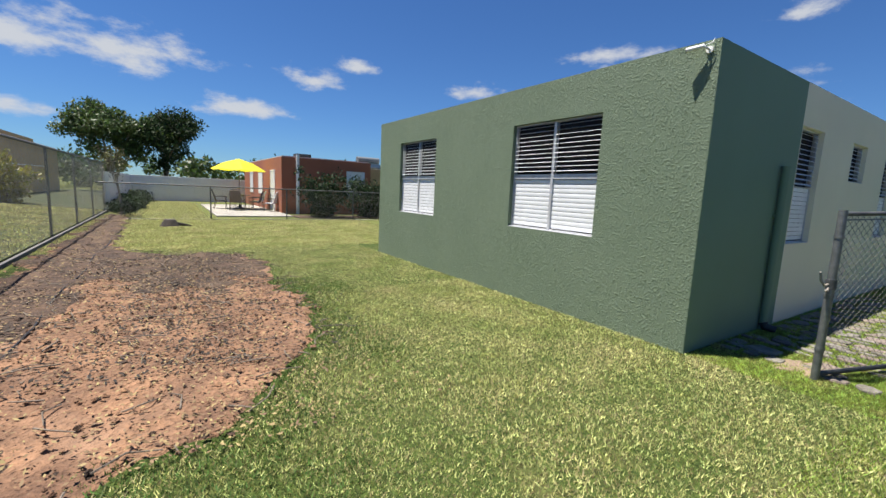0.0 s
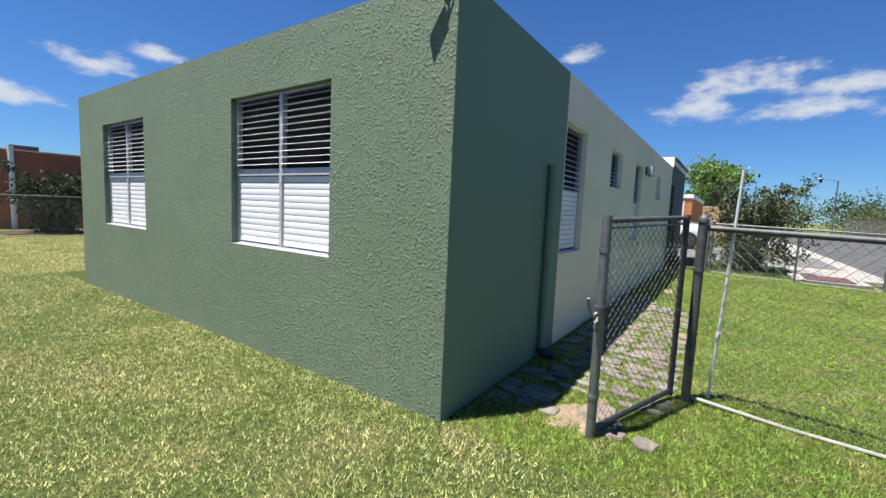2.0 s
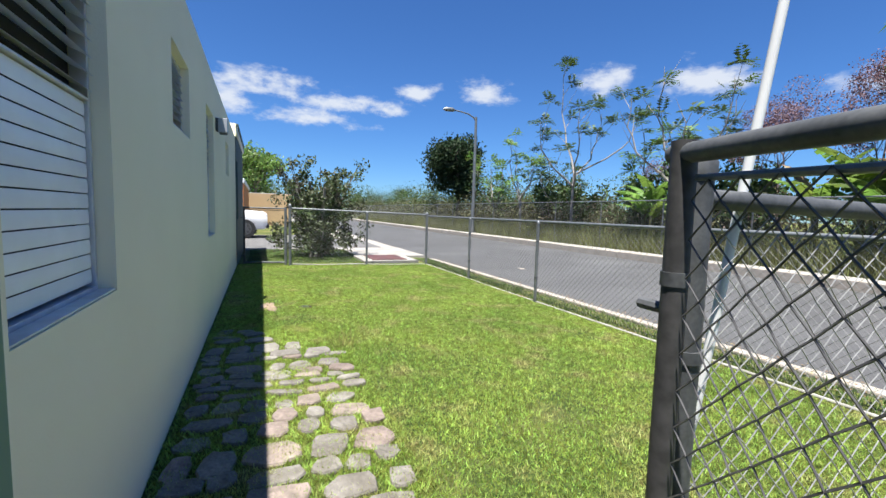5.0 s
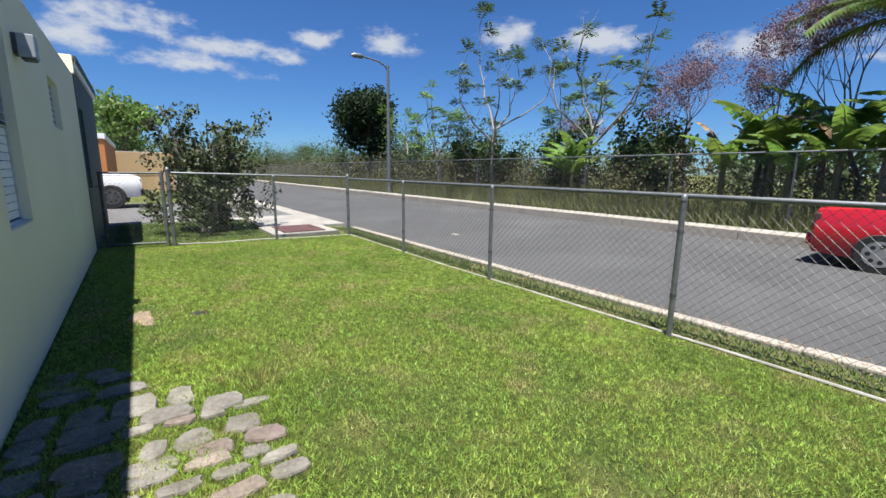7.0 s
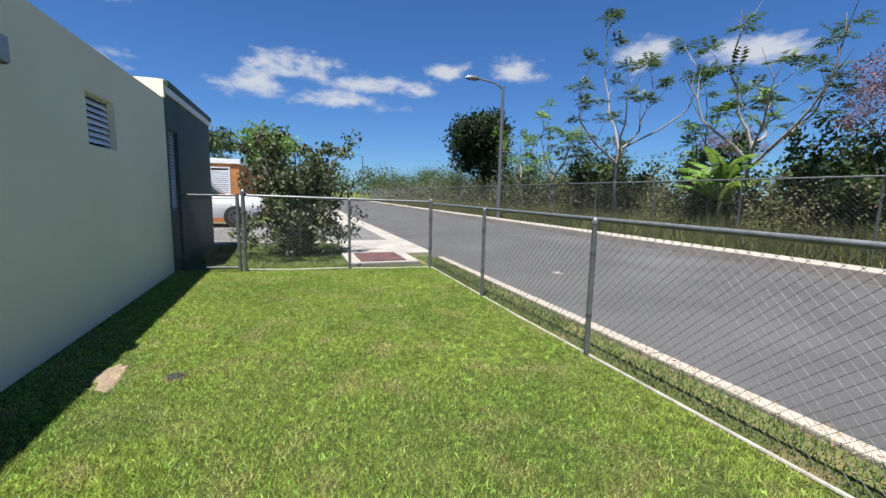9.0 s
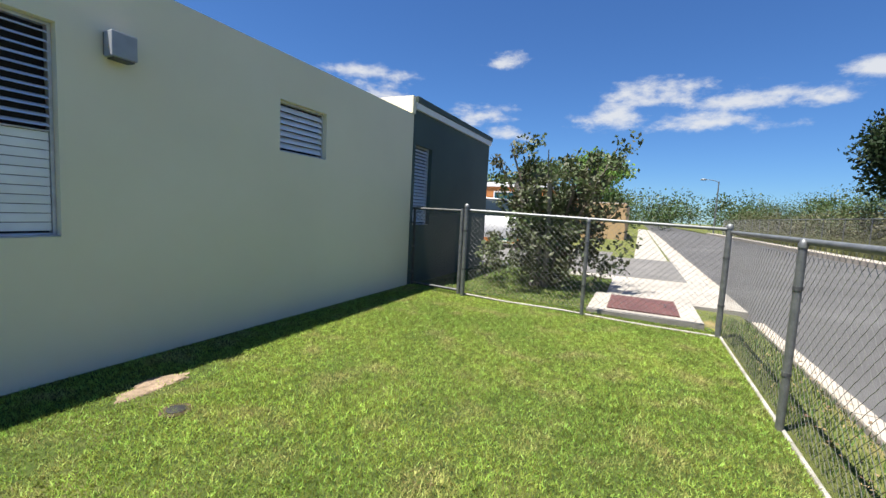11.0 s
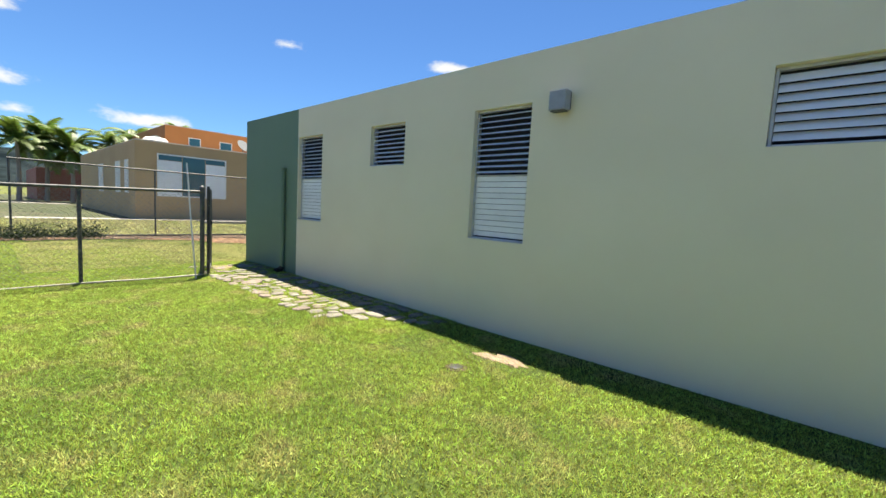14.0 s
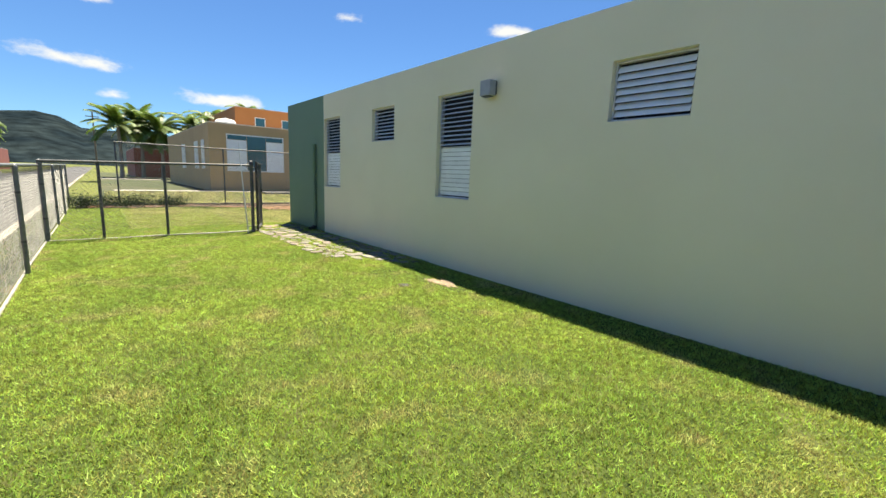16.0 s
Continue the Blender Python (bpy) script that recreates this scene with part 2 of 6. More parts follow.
MAT["pale_bark"] = material("pale_bark", (0.294, 0.266, 0.238), (0.21, 0.189, 0.168), 9, 0.9, bump=0.5, bscale=40, bdist=0.02)
MAT["dark_bark"] = material("dark_bark", (0.0385, 0.0294, 0.0224), (0.021, 0.0168, 0.014), 9, 0.9, bump=0.8, bscale=40, bdist=0.02)
MAT["croton"] = material("yellow_croton_leaves", (0.294, 0.252, 0.028), (0.168, 0.175, 0.0245), 2.0, 0.5, island=0.45, translucent=0.3)
MAT["twig_bark"] = material("mauve_grey_bark", (0.21, 0.168, 0.175), (0.14, 0.108, 0.112), 9, 0.9, bump=0.5, bscale=40, bdist=0.02)
MAT["leaf_dark"] = material("dark_leaves", (0.0245, 0.0455, 0.0154), (0.0154, 0.0294, 0.0112), 1.6, 0.7, spec=0.25, island=0.45, translucent=0.25)
MAT["leaf_mid"] = material("green_leaves", (0.0714, 0.109, 0.0269), (0.042, 0.0714, 0.0202), 1.2, 0.55, island=0.45, translucent=0.3)
MAT["leaf_light"] = material("light_green_leaves", (0.147, 0.235, 0.0441), (0.098, 0.167, 0.0343), 1.2, 0.55, island=0.4, translucent=0.35)
MAT["leaf_olive"] = material("olive_leaves", (0.112, 0.108, 0.0385), (0.07, 0.0665, 0.028), 1.2, 0.6, island=0.5, translucent=0.25)
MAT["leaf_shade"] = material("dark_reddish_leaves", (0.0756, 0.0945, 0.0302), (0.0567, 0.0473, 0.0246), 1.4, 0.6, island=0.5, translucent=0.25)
MAT["leaf_bush"] = material("olive_green_leaves", (0.07, 0.10, 0.032), (0.055, 0.052, 0.027), 1.1, 0.6, island=0.5, translucent=0.25)
MAT["leaf_brown"] = material("dry_brown_foliage", (0.119, 0.0805, 0.0455), (0.063, 0.0434, 0.028), 0.9, 0.7, island=0.5, translucent=0.2)
MAT["leaf_purple"] = material("mauve_seed_heads", (0.19, 0.125, 0.155), (0.145, 0.075, 0.08), 1.2, 0.7, island=0.4, translucent=0.3)
MAT["banana"] = material("banana_leaf", (0.20, 0.31, 0.055), (0.085, 0.155, 0.03), 2.0, 0.45, bump=0.3, bscale=30, translucent=0.5, rand=0.25)
MAT["dry_leaf"] = material("dry_leaf", (0.252, 0.175, 0.084), (0.168, 0.112, 0.0525), 2.0, 0.8, island=0.5, rand=0.2)
MAT["palm"] = material("palm_frond", (0.131, 0.2, 0.0368), (0.0683, 0.115, 0.0231), 1.0, 0.5, island=0.35, translucent=0.3)
# woods tinted blue-grey: the haze of distance is put into the colour
MAT["hill"] = material("hazy_wooded_hill", (0.0168, 0.0246, 0.0276), (0.0072, 0.012, 0.0156), 0.010, 0.95, bump=0.5, bscale=0.03, bdist=25.0, fine=0.45, spec=0.0)
MAT["weeds"] = material("tall_weeds", (0.21, 0.215, 0.08), (0.13, 0.135, 0.05), 0.5, 0.8, island=0.5, translucent=0.3)
MAT["chair"] = material("brown_metal", (0.084, 0.056, 0.042), None, 4, 0.5)


def stucco_material(name, col, col2):
    """Knock-down stucco: raised flecks with soft edges over a fine grain."""
    m = material(name, col, col2, 1.2, 0.78, bump=0.5, bscale=160, bdist=0.003, spec=0.25)
    N, L = m.node_tree.nodes, m.node_tree.links
    geo = N.new("ShaderNodeNewGeometry")
    wob = N.new("ShaderNodeTexNoise")
    wob.inputs["Scale"].default_value, wob.inputs["Detail"].default_value = 48.0, 2.5
    wob.inputs["Distortion"].default_value, wob.inputs["Roughness"].default_value = 0.25, 0.6
    L.new(geo.outputs["Position"], wob.inputs["Vector"])
    ramp = N.new("ShaderNodeMapRange")
    ramp.interpolation_type = "SMOOTHSTEP"
    ramp.inputs["From Min"].default_value, ramp.inputs["From Max"].default_value = 0.68, 0.88
    drift = N.new("ShaderNodeTexNoise")
    drift.inputs["Scale"].default_value, drift.inputs["Detail"].default_value = 11.0, 3.0
    L.new(geo.outputs["Position"], drift.inputs["Vector"])
    add = N.new("ShaderNodeMath")
    add.operation = "MULTIPLY_ADD"
    add.inputs[1].default_value = 0.40
    L.new(drift.outputs["Fac"], add.inputs[0])
    L.new(wob.outputs["Fac"], add.inputs[2])
    L.new(add.outputs[0], ramp.inputs["Value"])
    bu = N.new("ShaderNodeBump")
    bu.inputs["Strength"].default_value, bu.inputs["Distance"].default_value = 1.0, 0.0088
    L.new(ramp.outputs[0], bu.inputs["Height"])
    for n in N:
        if n.bl_idname == "ShaderNodeBump" and n != bu:
            L.new(n.outputs[0], bu.inputs["Normal"])
    L.new(bu.outputs[0], N["Principled BSDF"].inputs["Normal"])
    return m


MAT["green_stucco"] = stucco_material("green_stucco", (0.178, 0.231, 0.158), (0.164, 0.217, 0.147))


def ground_material():
    """Lawn soil under the turf, bare reddish earth in the side yard, dry grass beyond the fences."""
    m = bpy.data.materials.new("ground")
    m.use_nodes = True
    N, L = m.node_tree.nodes, m.node_tree.links
    b = N["Principled BSDF"]
    b.inputs["Roughness"].default_value = 0.95
    b.inputs["Specular IOR Level"].default_value = 0.15
    geo = N.new("ShaderNodeNewGeometry")

    def noise_tex(scale, detail=6):
        n = N.new("ShaderNodeTexNoise")
        n.inputs["Scale"].default_value, n.inputs["Detail"].default_value = scale, detail
        L.new(geo.outputs["Position"], n.inputs["Vector"])
        return n.outputs["Fac"]

    def blend(fac, a, c, lo, hi):
        r = N.new("ShaderNodeMapRange")
        r.inputs["From Min"].default_value, r.inputs["From Max"].default_value = lo, hi
        L.new(fac, r.inputs["Value"])
        x = N.new("ShaderNodeMix")
        x.data_type = "RGBA"
        for s, v in ((6, a), (7, c)):
            if isinstance(v, tuple):
                x.inputs[s].default_value = (*v, 1)
            else:
                L.new(v, x.inputs[s])
        L.new(r.outputs[0], x.inputs[0])
        return x.outputs[2]

    g1 = blend(noise_tex(0.7), (0.07, 0.091, 0.0245), (0.105, 0.122, 0.035), 0.35, 0.65)
    g2 = blend(noise_tex(60, 3), g1, (0.154, 0.154, 0.049), 0.45, 0.75)
    g3 = blend(noise_tex(1.7), g2, (0.21, 0.168, 0.077), 0.60, 0.72)
    L.new(g3, b.inputs["Base Color"])
    bu = N.new("ShaderNodeBump")
    bu.inputs["Strength"].default_value, bu.inputs["Distance"].default_value = 0.8, 0.03
    L.new(noise_tex(45, 5), bu.inputs["Height"])
    L.new(bu.outputs[0], b.inputs["Normal"])
    return m


MAT["ground"] = ground_material()
# thatch colour kept dark so that it paints the shade between blades
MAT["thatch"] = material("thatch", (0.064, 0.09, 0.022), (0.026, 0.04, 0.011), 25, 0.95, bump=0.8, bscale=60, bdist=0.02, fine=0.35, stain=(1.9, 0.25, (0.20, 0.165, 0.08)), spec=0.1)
MAT["turf"] = material("turf_blades", (0.355, 0.43, 0.088), (0.25, 0.335, 0.066), 0.8, 0.55, fine=0.4, bscale=16, island=0.64, translucent=0.5, stain=(2.9, 0.65, (0.50, 0.41, 0.19)), spec=0.3)
MAT["green_turf"] = material("green_turf_blades", (0.135, 0.205, 0.052), (0.08, 0.13, 0.036), 1.4, 0.55, fine=0.4, bscale=22, island=0.6, translucent=0.4, spec=0.3)
MAT["dry_turf"] = material("dry_turf_blades", (0.56, 0.51, 0.235), (0.37, 0.385, 0.13), 1.5, 0.6, fine=0.4, bscale=16, island=0.62, translucent=0.25, stain=(1.1, 0.7, (0.60, 0.50, 0.27)), spec=0.3)


# ---- mesh tools ----
class Shape:
    """Gathers vertices and faces of one part."""

    def __init__(self):
        self.v, self.f = [], []

    def add(self, verts, faces):
        o = len(self.v)
        self.v.extend(tuple(p) for p in verts)
        self.f.extend(tuple(i + o for i in f) for f in faces)
        return self

    def box(self, x0, x1, y0, y1, z0, z1, c=0.0):
        """A box; c: chamfer on its edges."""
        if c <= 0:
            return self.add([(x, y, z) for x in (x0, x1) for y in (y0, y1) for z in (z0, z1)],
                            [(0, 1, 3, 2), (4, 6, 7, 5), (0, 4, 5, 1), (2, 3, 7, 6), (0, 2, 6, 4), (1, 5, 7, 3)])
        bm = bmesh.new()
        bmesh.ops.create_cube(bm, size=1.0)
        for p in bm.verts:
            p.co = Vector(((x0 + x1) / 2 + p.co.x * (x1 - x0), (y0 + y1) / 2 + p.co.y * (y1 - y0), (z0 + z1) / 2 + p.co.z * (z1 - z0)))
        bmesh.ops.bevel(bm, geom=bm.edges[:], offset=c, segments=2, profile=0.6, affect="EDGES")
        bm.verts.index_update()
        self.add([p.co[:] for p in bm.verts], [[p.index for p in f.verts] for f in bm.faces])
        bm.free()
        return self

    def tube(self, pts, radii, n=10, caps=True):
        """A round bar through points."""
        pts = [Vector(p) for p in pts]
        if isinstance(radii, (int, float)):
            radii = [radii] * len(pts)
        verts, faces = [], []
        side = None
        for i, p in enumerate(pts):
            d = (pts[min(i + 1, len(pts) - 1)] - pts[max(i - 1, 0)]).normalized()
            if side is None:
                side = d.orthogonal().normalized()
            side = (side - d * side.dot(d))
            side = side.normalized() if side.length > 1e-6 else d.orthogonal().normalized()
            up = d.cross(side)
            for k in range(n):
                a = 2 * math.pi * k / n
                verts.append(p + (side * math.cos(a) + up * math.sin(a)) * radii[i])
        for i in range(len(pts) - 1):
            for k in range(n):
                a, b = i * n + k, i * n + (k + 1) % n
                faces.append((a, b, b + n, a + n))
        if caps:
            faces.append(tuple(reversed(range(n))))
            faces.append(tuple(range((len(pts) - 1) * n, len(pts) * n)))
        return self.add(verts, faces)

    def lathe(self, x, y, profile, n=16):
        """Turns (radius, height) pairs about an upright axis."""
        verts, faces = [], []
        for r, z in profile:
            for k in range(n):
                a = 2 * math.pi * k / n
                verts.append((x + r * math.cos(a), y + r * math.sin(a), z))
        for i in range(len(profile) - 1):
            for k in range(n):
                a, b = i * n + k, i * n + (k + 1) % n
                faces.append((a, b, b + n, a + n))
        faces.append(tuple(reversed(range(n))))
        faces.append(tuple(range((len(profile) - 1) * n, len(profile) * n)))
        return self.add(verts, faces)

    def prism(self, outline, z0, z1):
        n = len(outline)
        verts = [(x, y, z0) for x, y in outline] + [(x, y, z1) for x, y in outline]
        faces = [tuple(reversed(range(n))), tuple(range(n, 2 * n))] + [(i, (i + 1) % n, n + (i + 1) % n, n + i) for i in range(n)]
        return self.add(verts, faces)

    def mesh(self, name, mat, smooth=False):
        me = bpy.data.meshes.new(name)
        me.from_pydata(self.v, [], self.f)
        me.materials.append(MAT[mat])
        if smooth:
            me.shade_smooth()
            me.set_sharp_from_angle(angle=radians(40))
        me.update()
        return me


def part(name, shape, mat, parent, label="", smooth=False, kind=""):
    ob = new(name, shape if isinstance(shape, bpy.types.Mesh) else shape.mesh(name, mat, smooth))
    ob.parent = parent
    return tagged(ob, label=label, kind=kind)


def thing(name, label, category, group="", kind="", at=None):
    ob = new(name)
    ob.empty_display_size = 0.2
    if at is not None:
        ob.matrix_basis = at
    return tagged(ob, label, category, group, kind)


def structure(name, shape, mat, label, category="", smooth=False):
    return tagged(new(name, shape.mesh(name, mat, smooth)), label, category or name.split("_")[0], "", "structure")


def raw_mesh(name, verts, faces_n, mat):
    """A mesh from arrays: verts (n, 3), every face taking faces_n vertices in turn."""
    me = bpy.data.meshes.new(name)
    n = len(verts)
    me.vertices.add(n)
    me.vertices.foreach_set("co", np.asarray(verts, np.float32).ravel())
    me.loops.add(n)
    me.loops.foreach_set("vertex_index", np.arange(n, dtype=np.int32))
    k = n // faces_n
    me.polygons.add(k)
    me.polygons.foreach_set("loop_start", np.arange(0, n, faces_n, dtype=np.int32))
    me.polygons.foreach_set("loop_total", np.full(k, faces_n, dtype=np.int32))
    me.materials.append(MAT[mat])
    me.update()
    me.validate()
    return me


def leaf_cloud(centres, radii, count, size, rng, squash=0.75, hang=0.0):
    """Corners of count leaf blades spread through soft clumps."""
    centres, radii = np.asarray(centres, float), np.asarray(radii, float)
    pick = rng.integers(0, len(centres), count)
    d = rng.normal(size=(count, 3))
    d /= np.linalg.norm(d, axis=1)[:, None]
    r = rng.random(count) ** 0.45
    c = centres[pick] + d * (r * radii[pick])[:, None] * (1, 1, squash)
    a = rng.normal(size=(count, 3))
    a[:, 2] -= hang
    a /= np.linalg.norm(a, axis=1)[:, None]
    b = np.cross(a, rng.normal(size=(count, 3)))
    b /= np.linalg.norm(b, axis=1)[:, None]
    s = size * rng.uniform(0.6, 1.4, count)[:, None]
    p = np.stack([c, c + a * s * 0.5 + b * s * 0.28, c + a * s, c + a * s * 0.5 - b * s * 0.28], 1)
    return p.reshape(-1, 3)


# ---- ground, road, kerbs ----
ROAD_Z = -0.13
KERB_Y, FAR_KERB_Y = -5.0, -12.15
XS = [-3000, -300, -60, -20, 0, 20, 60, 300, 3000]
YS = [(-3000, 0.0), (-60, 0.0), (FAR_KERB_Y - 0.2, -0.02), (FAR_KERB_Y - 0.15, -0.3), (KERB_Y + 0.08, -0.3), (KERB_Y + 0.1, -0.07), (-4.4, -0.05), (-2.0, -0.01), (0, 0), (40, 0), (3000, 0)]
s = Shape()
s.add([(x, y, z) for x in XS for y, z in YS],
      [(i * len(YS) + j, (i + 1) * len(YS) + j, (i + 1) * len(YS) + j + 1, i * len(YS) + j + 1) for i in range(len(XS) - 1) for j in range(len(YS) - 1)])
structure("ground", s, "ground", "level lawn ground with short green and straw-coloured grass", "ground")
s = Shape()
s.add([(x, y, z) for x in (-300, -60, 0, 60, 300) for y, z in ((FAR_KERB_Y, ROAD_Z - 0.02), (-8.5, ROAD_Z + 0.03), (KERB_Y, ROAD_Z - 0.02))],
      [(i * 3 + j, i * 3 + 3 + j, i * 3 + 4 + j, i * 3 + 1 + j) for i in range(4) for j in range(2)])
structure("road", s, "asphalt", "grey asphalt street beside the fence", "road")


def kerb(name, y, side, x0, x1, half=0.075, top=-0.035):
    """A row of cast kerb lengths with open joints."""
    t = thing(name, "weathered pale concrete kerb along the street", "kerb", kind="structure")
    step, i = 3.0, 0
    x = x0
    base = Shape().box(0, step - 0.012, -half, half, -0.28, 0.0, 0.018).mesh("kerb_stone", "kerb")
    while x < x1:
        ob = part("kerb_stone", base, "kerb", t)
        ob.matrix_basis = pose(x, y, top + 0.006 * math.sin(i * 2.3), 0, 0, 0.15 * math.sin(i * 1.7))
        x, i = x + step, i + 1
    return t


kerb("kerb_near", KERB_Y + 0.0, 1, -60, 12)
kerb("kerb_near_east", KERB_Y, 1, 15.4, 60)
kerb("kerb_far", FAR_KERB_Y - 0.14, -1, -60, 75, 0.14, 0.08)
structure("kerb_gutter", Shape().box(-60, 75, FAR_KERB_Y - 0.85, FAR_KERB_Y - 0.285, -0.2, 0.07), "concrete", "pale concrete strip behind the far kerb", "pavement")
structure("road_patch", Shape().prism([(9.9, -6.8), (10.12, -6.82), (10.15, -6.7), (9.95, -6.68)], ROAD_Z - 0.02, ROAD_Z + 0.017), "kerb", "small pale patch on the asphalt", "patch")

# ---- the house ----
H = 2.78
HX1, HY1 = 14.7, 6.72
FX = 11.05
T = 0.15


def holed_wall(axis, at, depth, a0, a1, z0, z1, holes):
    """A wall in the plane axis = at .. at + depth with rectangular holes (a0, a1, z0, z1) through it."""
    s = Shape()
    us = sorted({a0, a1, *[h[0] for h in holes], *[h[1] for h in holes]})
    zs = sorted({z0, z1, *[h[2] for h in holes], *[h[3] for h in holes]})

    def solid(i, j):
        if not (0 <= i < len(us) - 1 and 0 <= j < len(zs) - 1):
            return False
        u, z = (us[i] + us[i + 1]) / 2, (zs[j] + zs[j + 1]) / 2
        return not any(h[0] < u < h[1] and h[2] < z < h[3] for h in holes)

    def p(u, z, d):
        return (at + d, u, z) if axis == "x" else (u, at + d, z)

    for i in range(len(us) - 1):
        for j in range(len(zs) - 1):
            if not solid(i, j):
                continue
            u0, u1, w0, w1 = us[i], us[i + 1], zs[j], zs[j + 1]
            s.add([p(u0, w0, 0), p(u1, w0, 0), p(u1, w1, 0), p(u0, w1, 0)], [(0, 1, 2, 3)])
            s.add([p(u0, w0, depth), p(u1, w0, depth), p(u1, w1, depth), p(u0, w1, depth)], [(3, 2, 1, 0)])
            for (di, dj), (q, r) in (((-1, 0), ((u0, w0), (u0, w1))), ((1, 0), ((u1, w0), (u1, w1))), ((0, -1), ((u0, w0), (u1, w0))), ((0, 1), ((u0, w1), (u1, w1)))):
                if not solid(i + di, j + dj):
                    s.add([p(*q, 0), p(*r, 0), p(*r, depth), p(*q, depth)], [(0, 1, 2, 3)])
    return s


WZ0, WZ1, SZ0 = 0.965, 2.317, 1.79
W1 = (1.11, 2.50, WZ0, WZ1)
W0 = (4.45, 5.78, WZ0, WZ1)
WA = (2.07, 2.80, WZ0, WZ1)
WB = (4.01, 4.70, SZ0, WZ1)
WC = (5.79, 6.485, WZ0, WZ1)
WD = (8.30, 9.00, SZ0, WZ1)
WE = (11.12, 11.72, 1.0, 2.32)

structure("wall_back", holed_wall("x", 0, T, 0.003, HY1, -0.2, H, [W1, W0]), "green_stucco", "sage green textured stucco house wall with two jalousie windows", "wall")
structure("wall_side_green", holed_wall("y", 0.0, T, 0.003, 2.05, -0.2, H - 0.002, []), "green_smooth", "smooth green painted end of the shaded side wall", "wall")
structure("wall_side", holed_wall("y", 0.0, T, 2.05, FX, -0.2, H, [WA, WB, WC, WD]), "beige", "pale olive-beige painted concrete side wall with jalousie windows", "wall")
structure("wall_side_front", holed_wall("y", -0.012, T, FX, HX1, -0.2, 2.86, [WE]), "dark_green", "dark green painted front part of the side wall", "wall")
structure("wall_north", Shape().box(T, HX1, HY1 - T, HY1 - 0.001, -0.2, H - 0.002), "green_stucco", "green house wall on the far side", "wall")
structure("wall_front", Shape().box(HX1 - T, HX1 - 0.001, T, HY1 - T, -0.2, 2.86), "dark_green", "dark green front house wall", "wall")
structure("wall_inner", Shape().box(T + 2.6, T + 2.7, T, HY1 - T, 0, 2.6).box(T, HX1 - T, 2.6, 2.7, 0, 2.6), "room", "plain inner partition walls", "wall")
structure("floor", Shape().box(T, HX1 - T, T, HY1 - T, -0.1, 0.02), "concrete", "plain concrete floor inside the house", "floor")
structure("ceiling", Shape().box(T + 0.001, HX1 - T - 0.001, T + 0.001, HY1 - T - 0.001, H - 0.13, H - 0.012), "roof", "flat concrete roof slab", "ceiling")
structure("parapet_front", Shape().box(FX + 0.0, HX1 + 0.04, -0.05, 0.13, 2.862, 2.965, 0.004), "white_paint", "white painted band on the front parapet", "parapet")
structure("parapet_cap", Shape().box(FX + 0.0, HX1 + 0.06, -0.07, 0.13, 2.967, 3.06, 0.004), "dark_green", "dark green cap of the front parapet", "parapet")
structure("parapet_side", Shape().box(FX - 0.10, FX - 0.002, -0.03, 4.0, H + 0.001, 3.05, 0.004), "beige", "pale beige end of the front parapet", "parapet")
structure("roof_front", Shape().box(FX, HX1, 0.14, HY1, 2.80, 2.86), "roof", "flat front roof slab", "roof")


def slat_mesh(sw, sh, camber=0.0038):
    """A cambered metal slat, sw long and 2 sh wide."""
    c = camber
    e = -0.3 * c
    prof = [(-sh, e), (-sh * 0.5, c * 0.7), (0, c), (sh * 0.5, c * 0.7), (sh, e), (sh * 0.5, c * 0.7 - 0.002), (0, c - 0.002), (-sh * 0.5, c * 0.7 - 0.002)]
    n = len(prof)
    return Shape().add([(u, y, z) for u in (0, sw) for y, z in prof],
                       [tuple(range(n)), tuple(range(2 * n - 1, n - 1, -1))] + [(k, n + k, n + (k + 1) % n, (k + 1) % n) for k in range(n)]).mesh("slat", "louver")


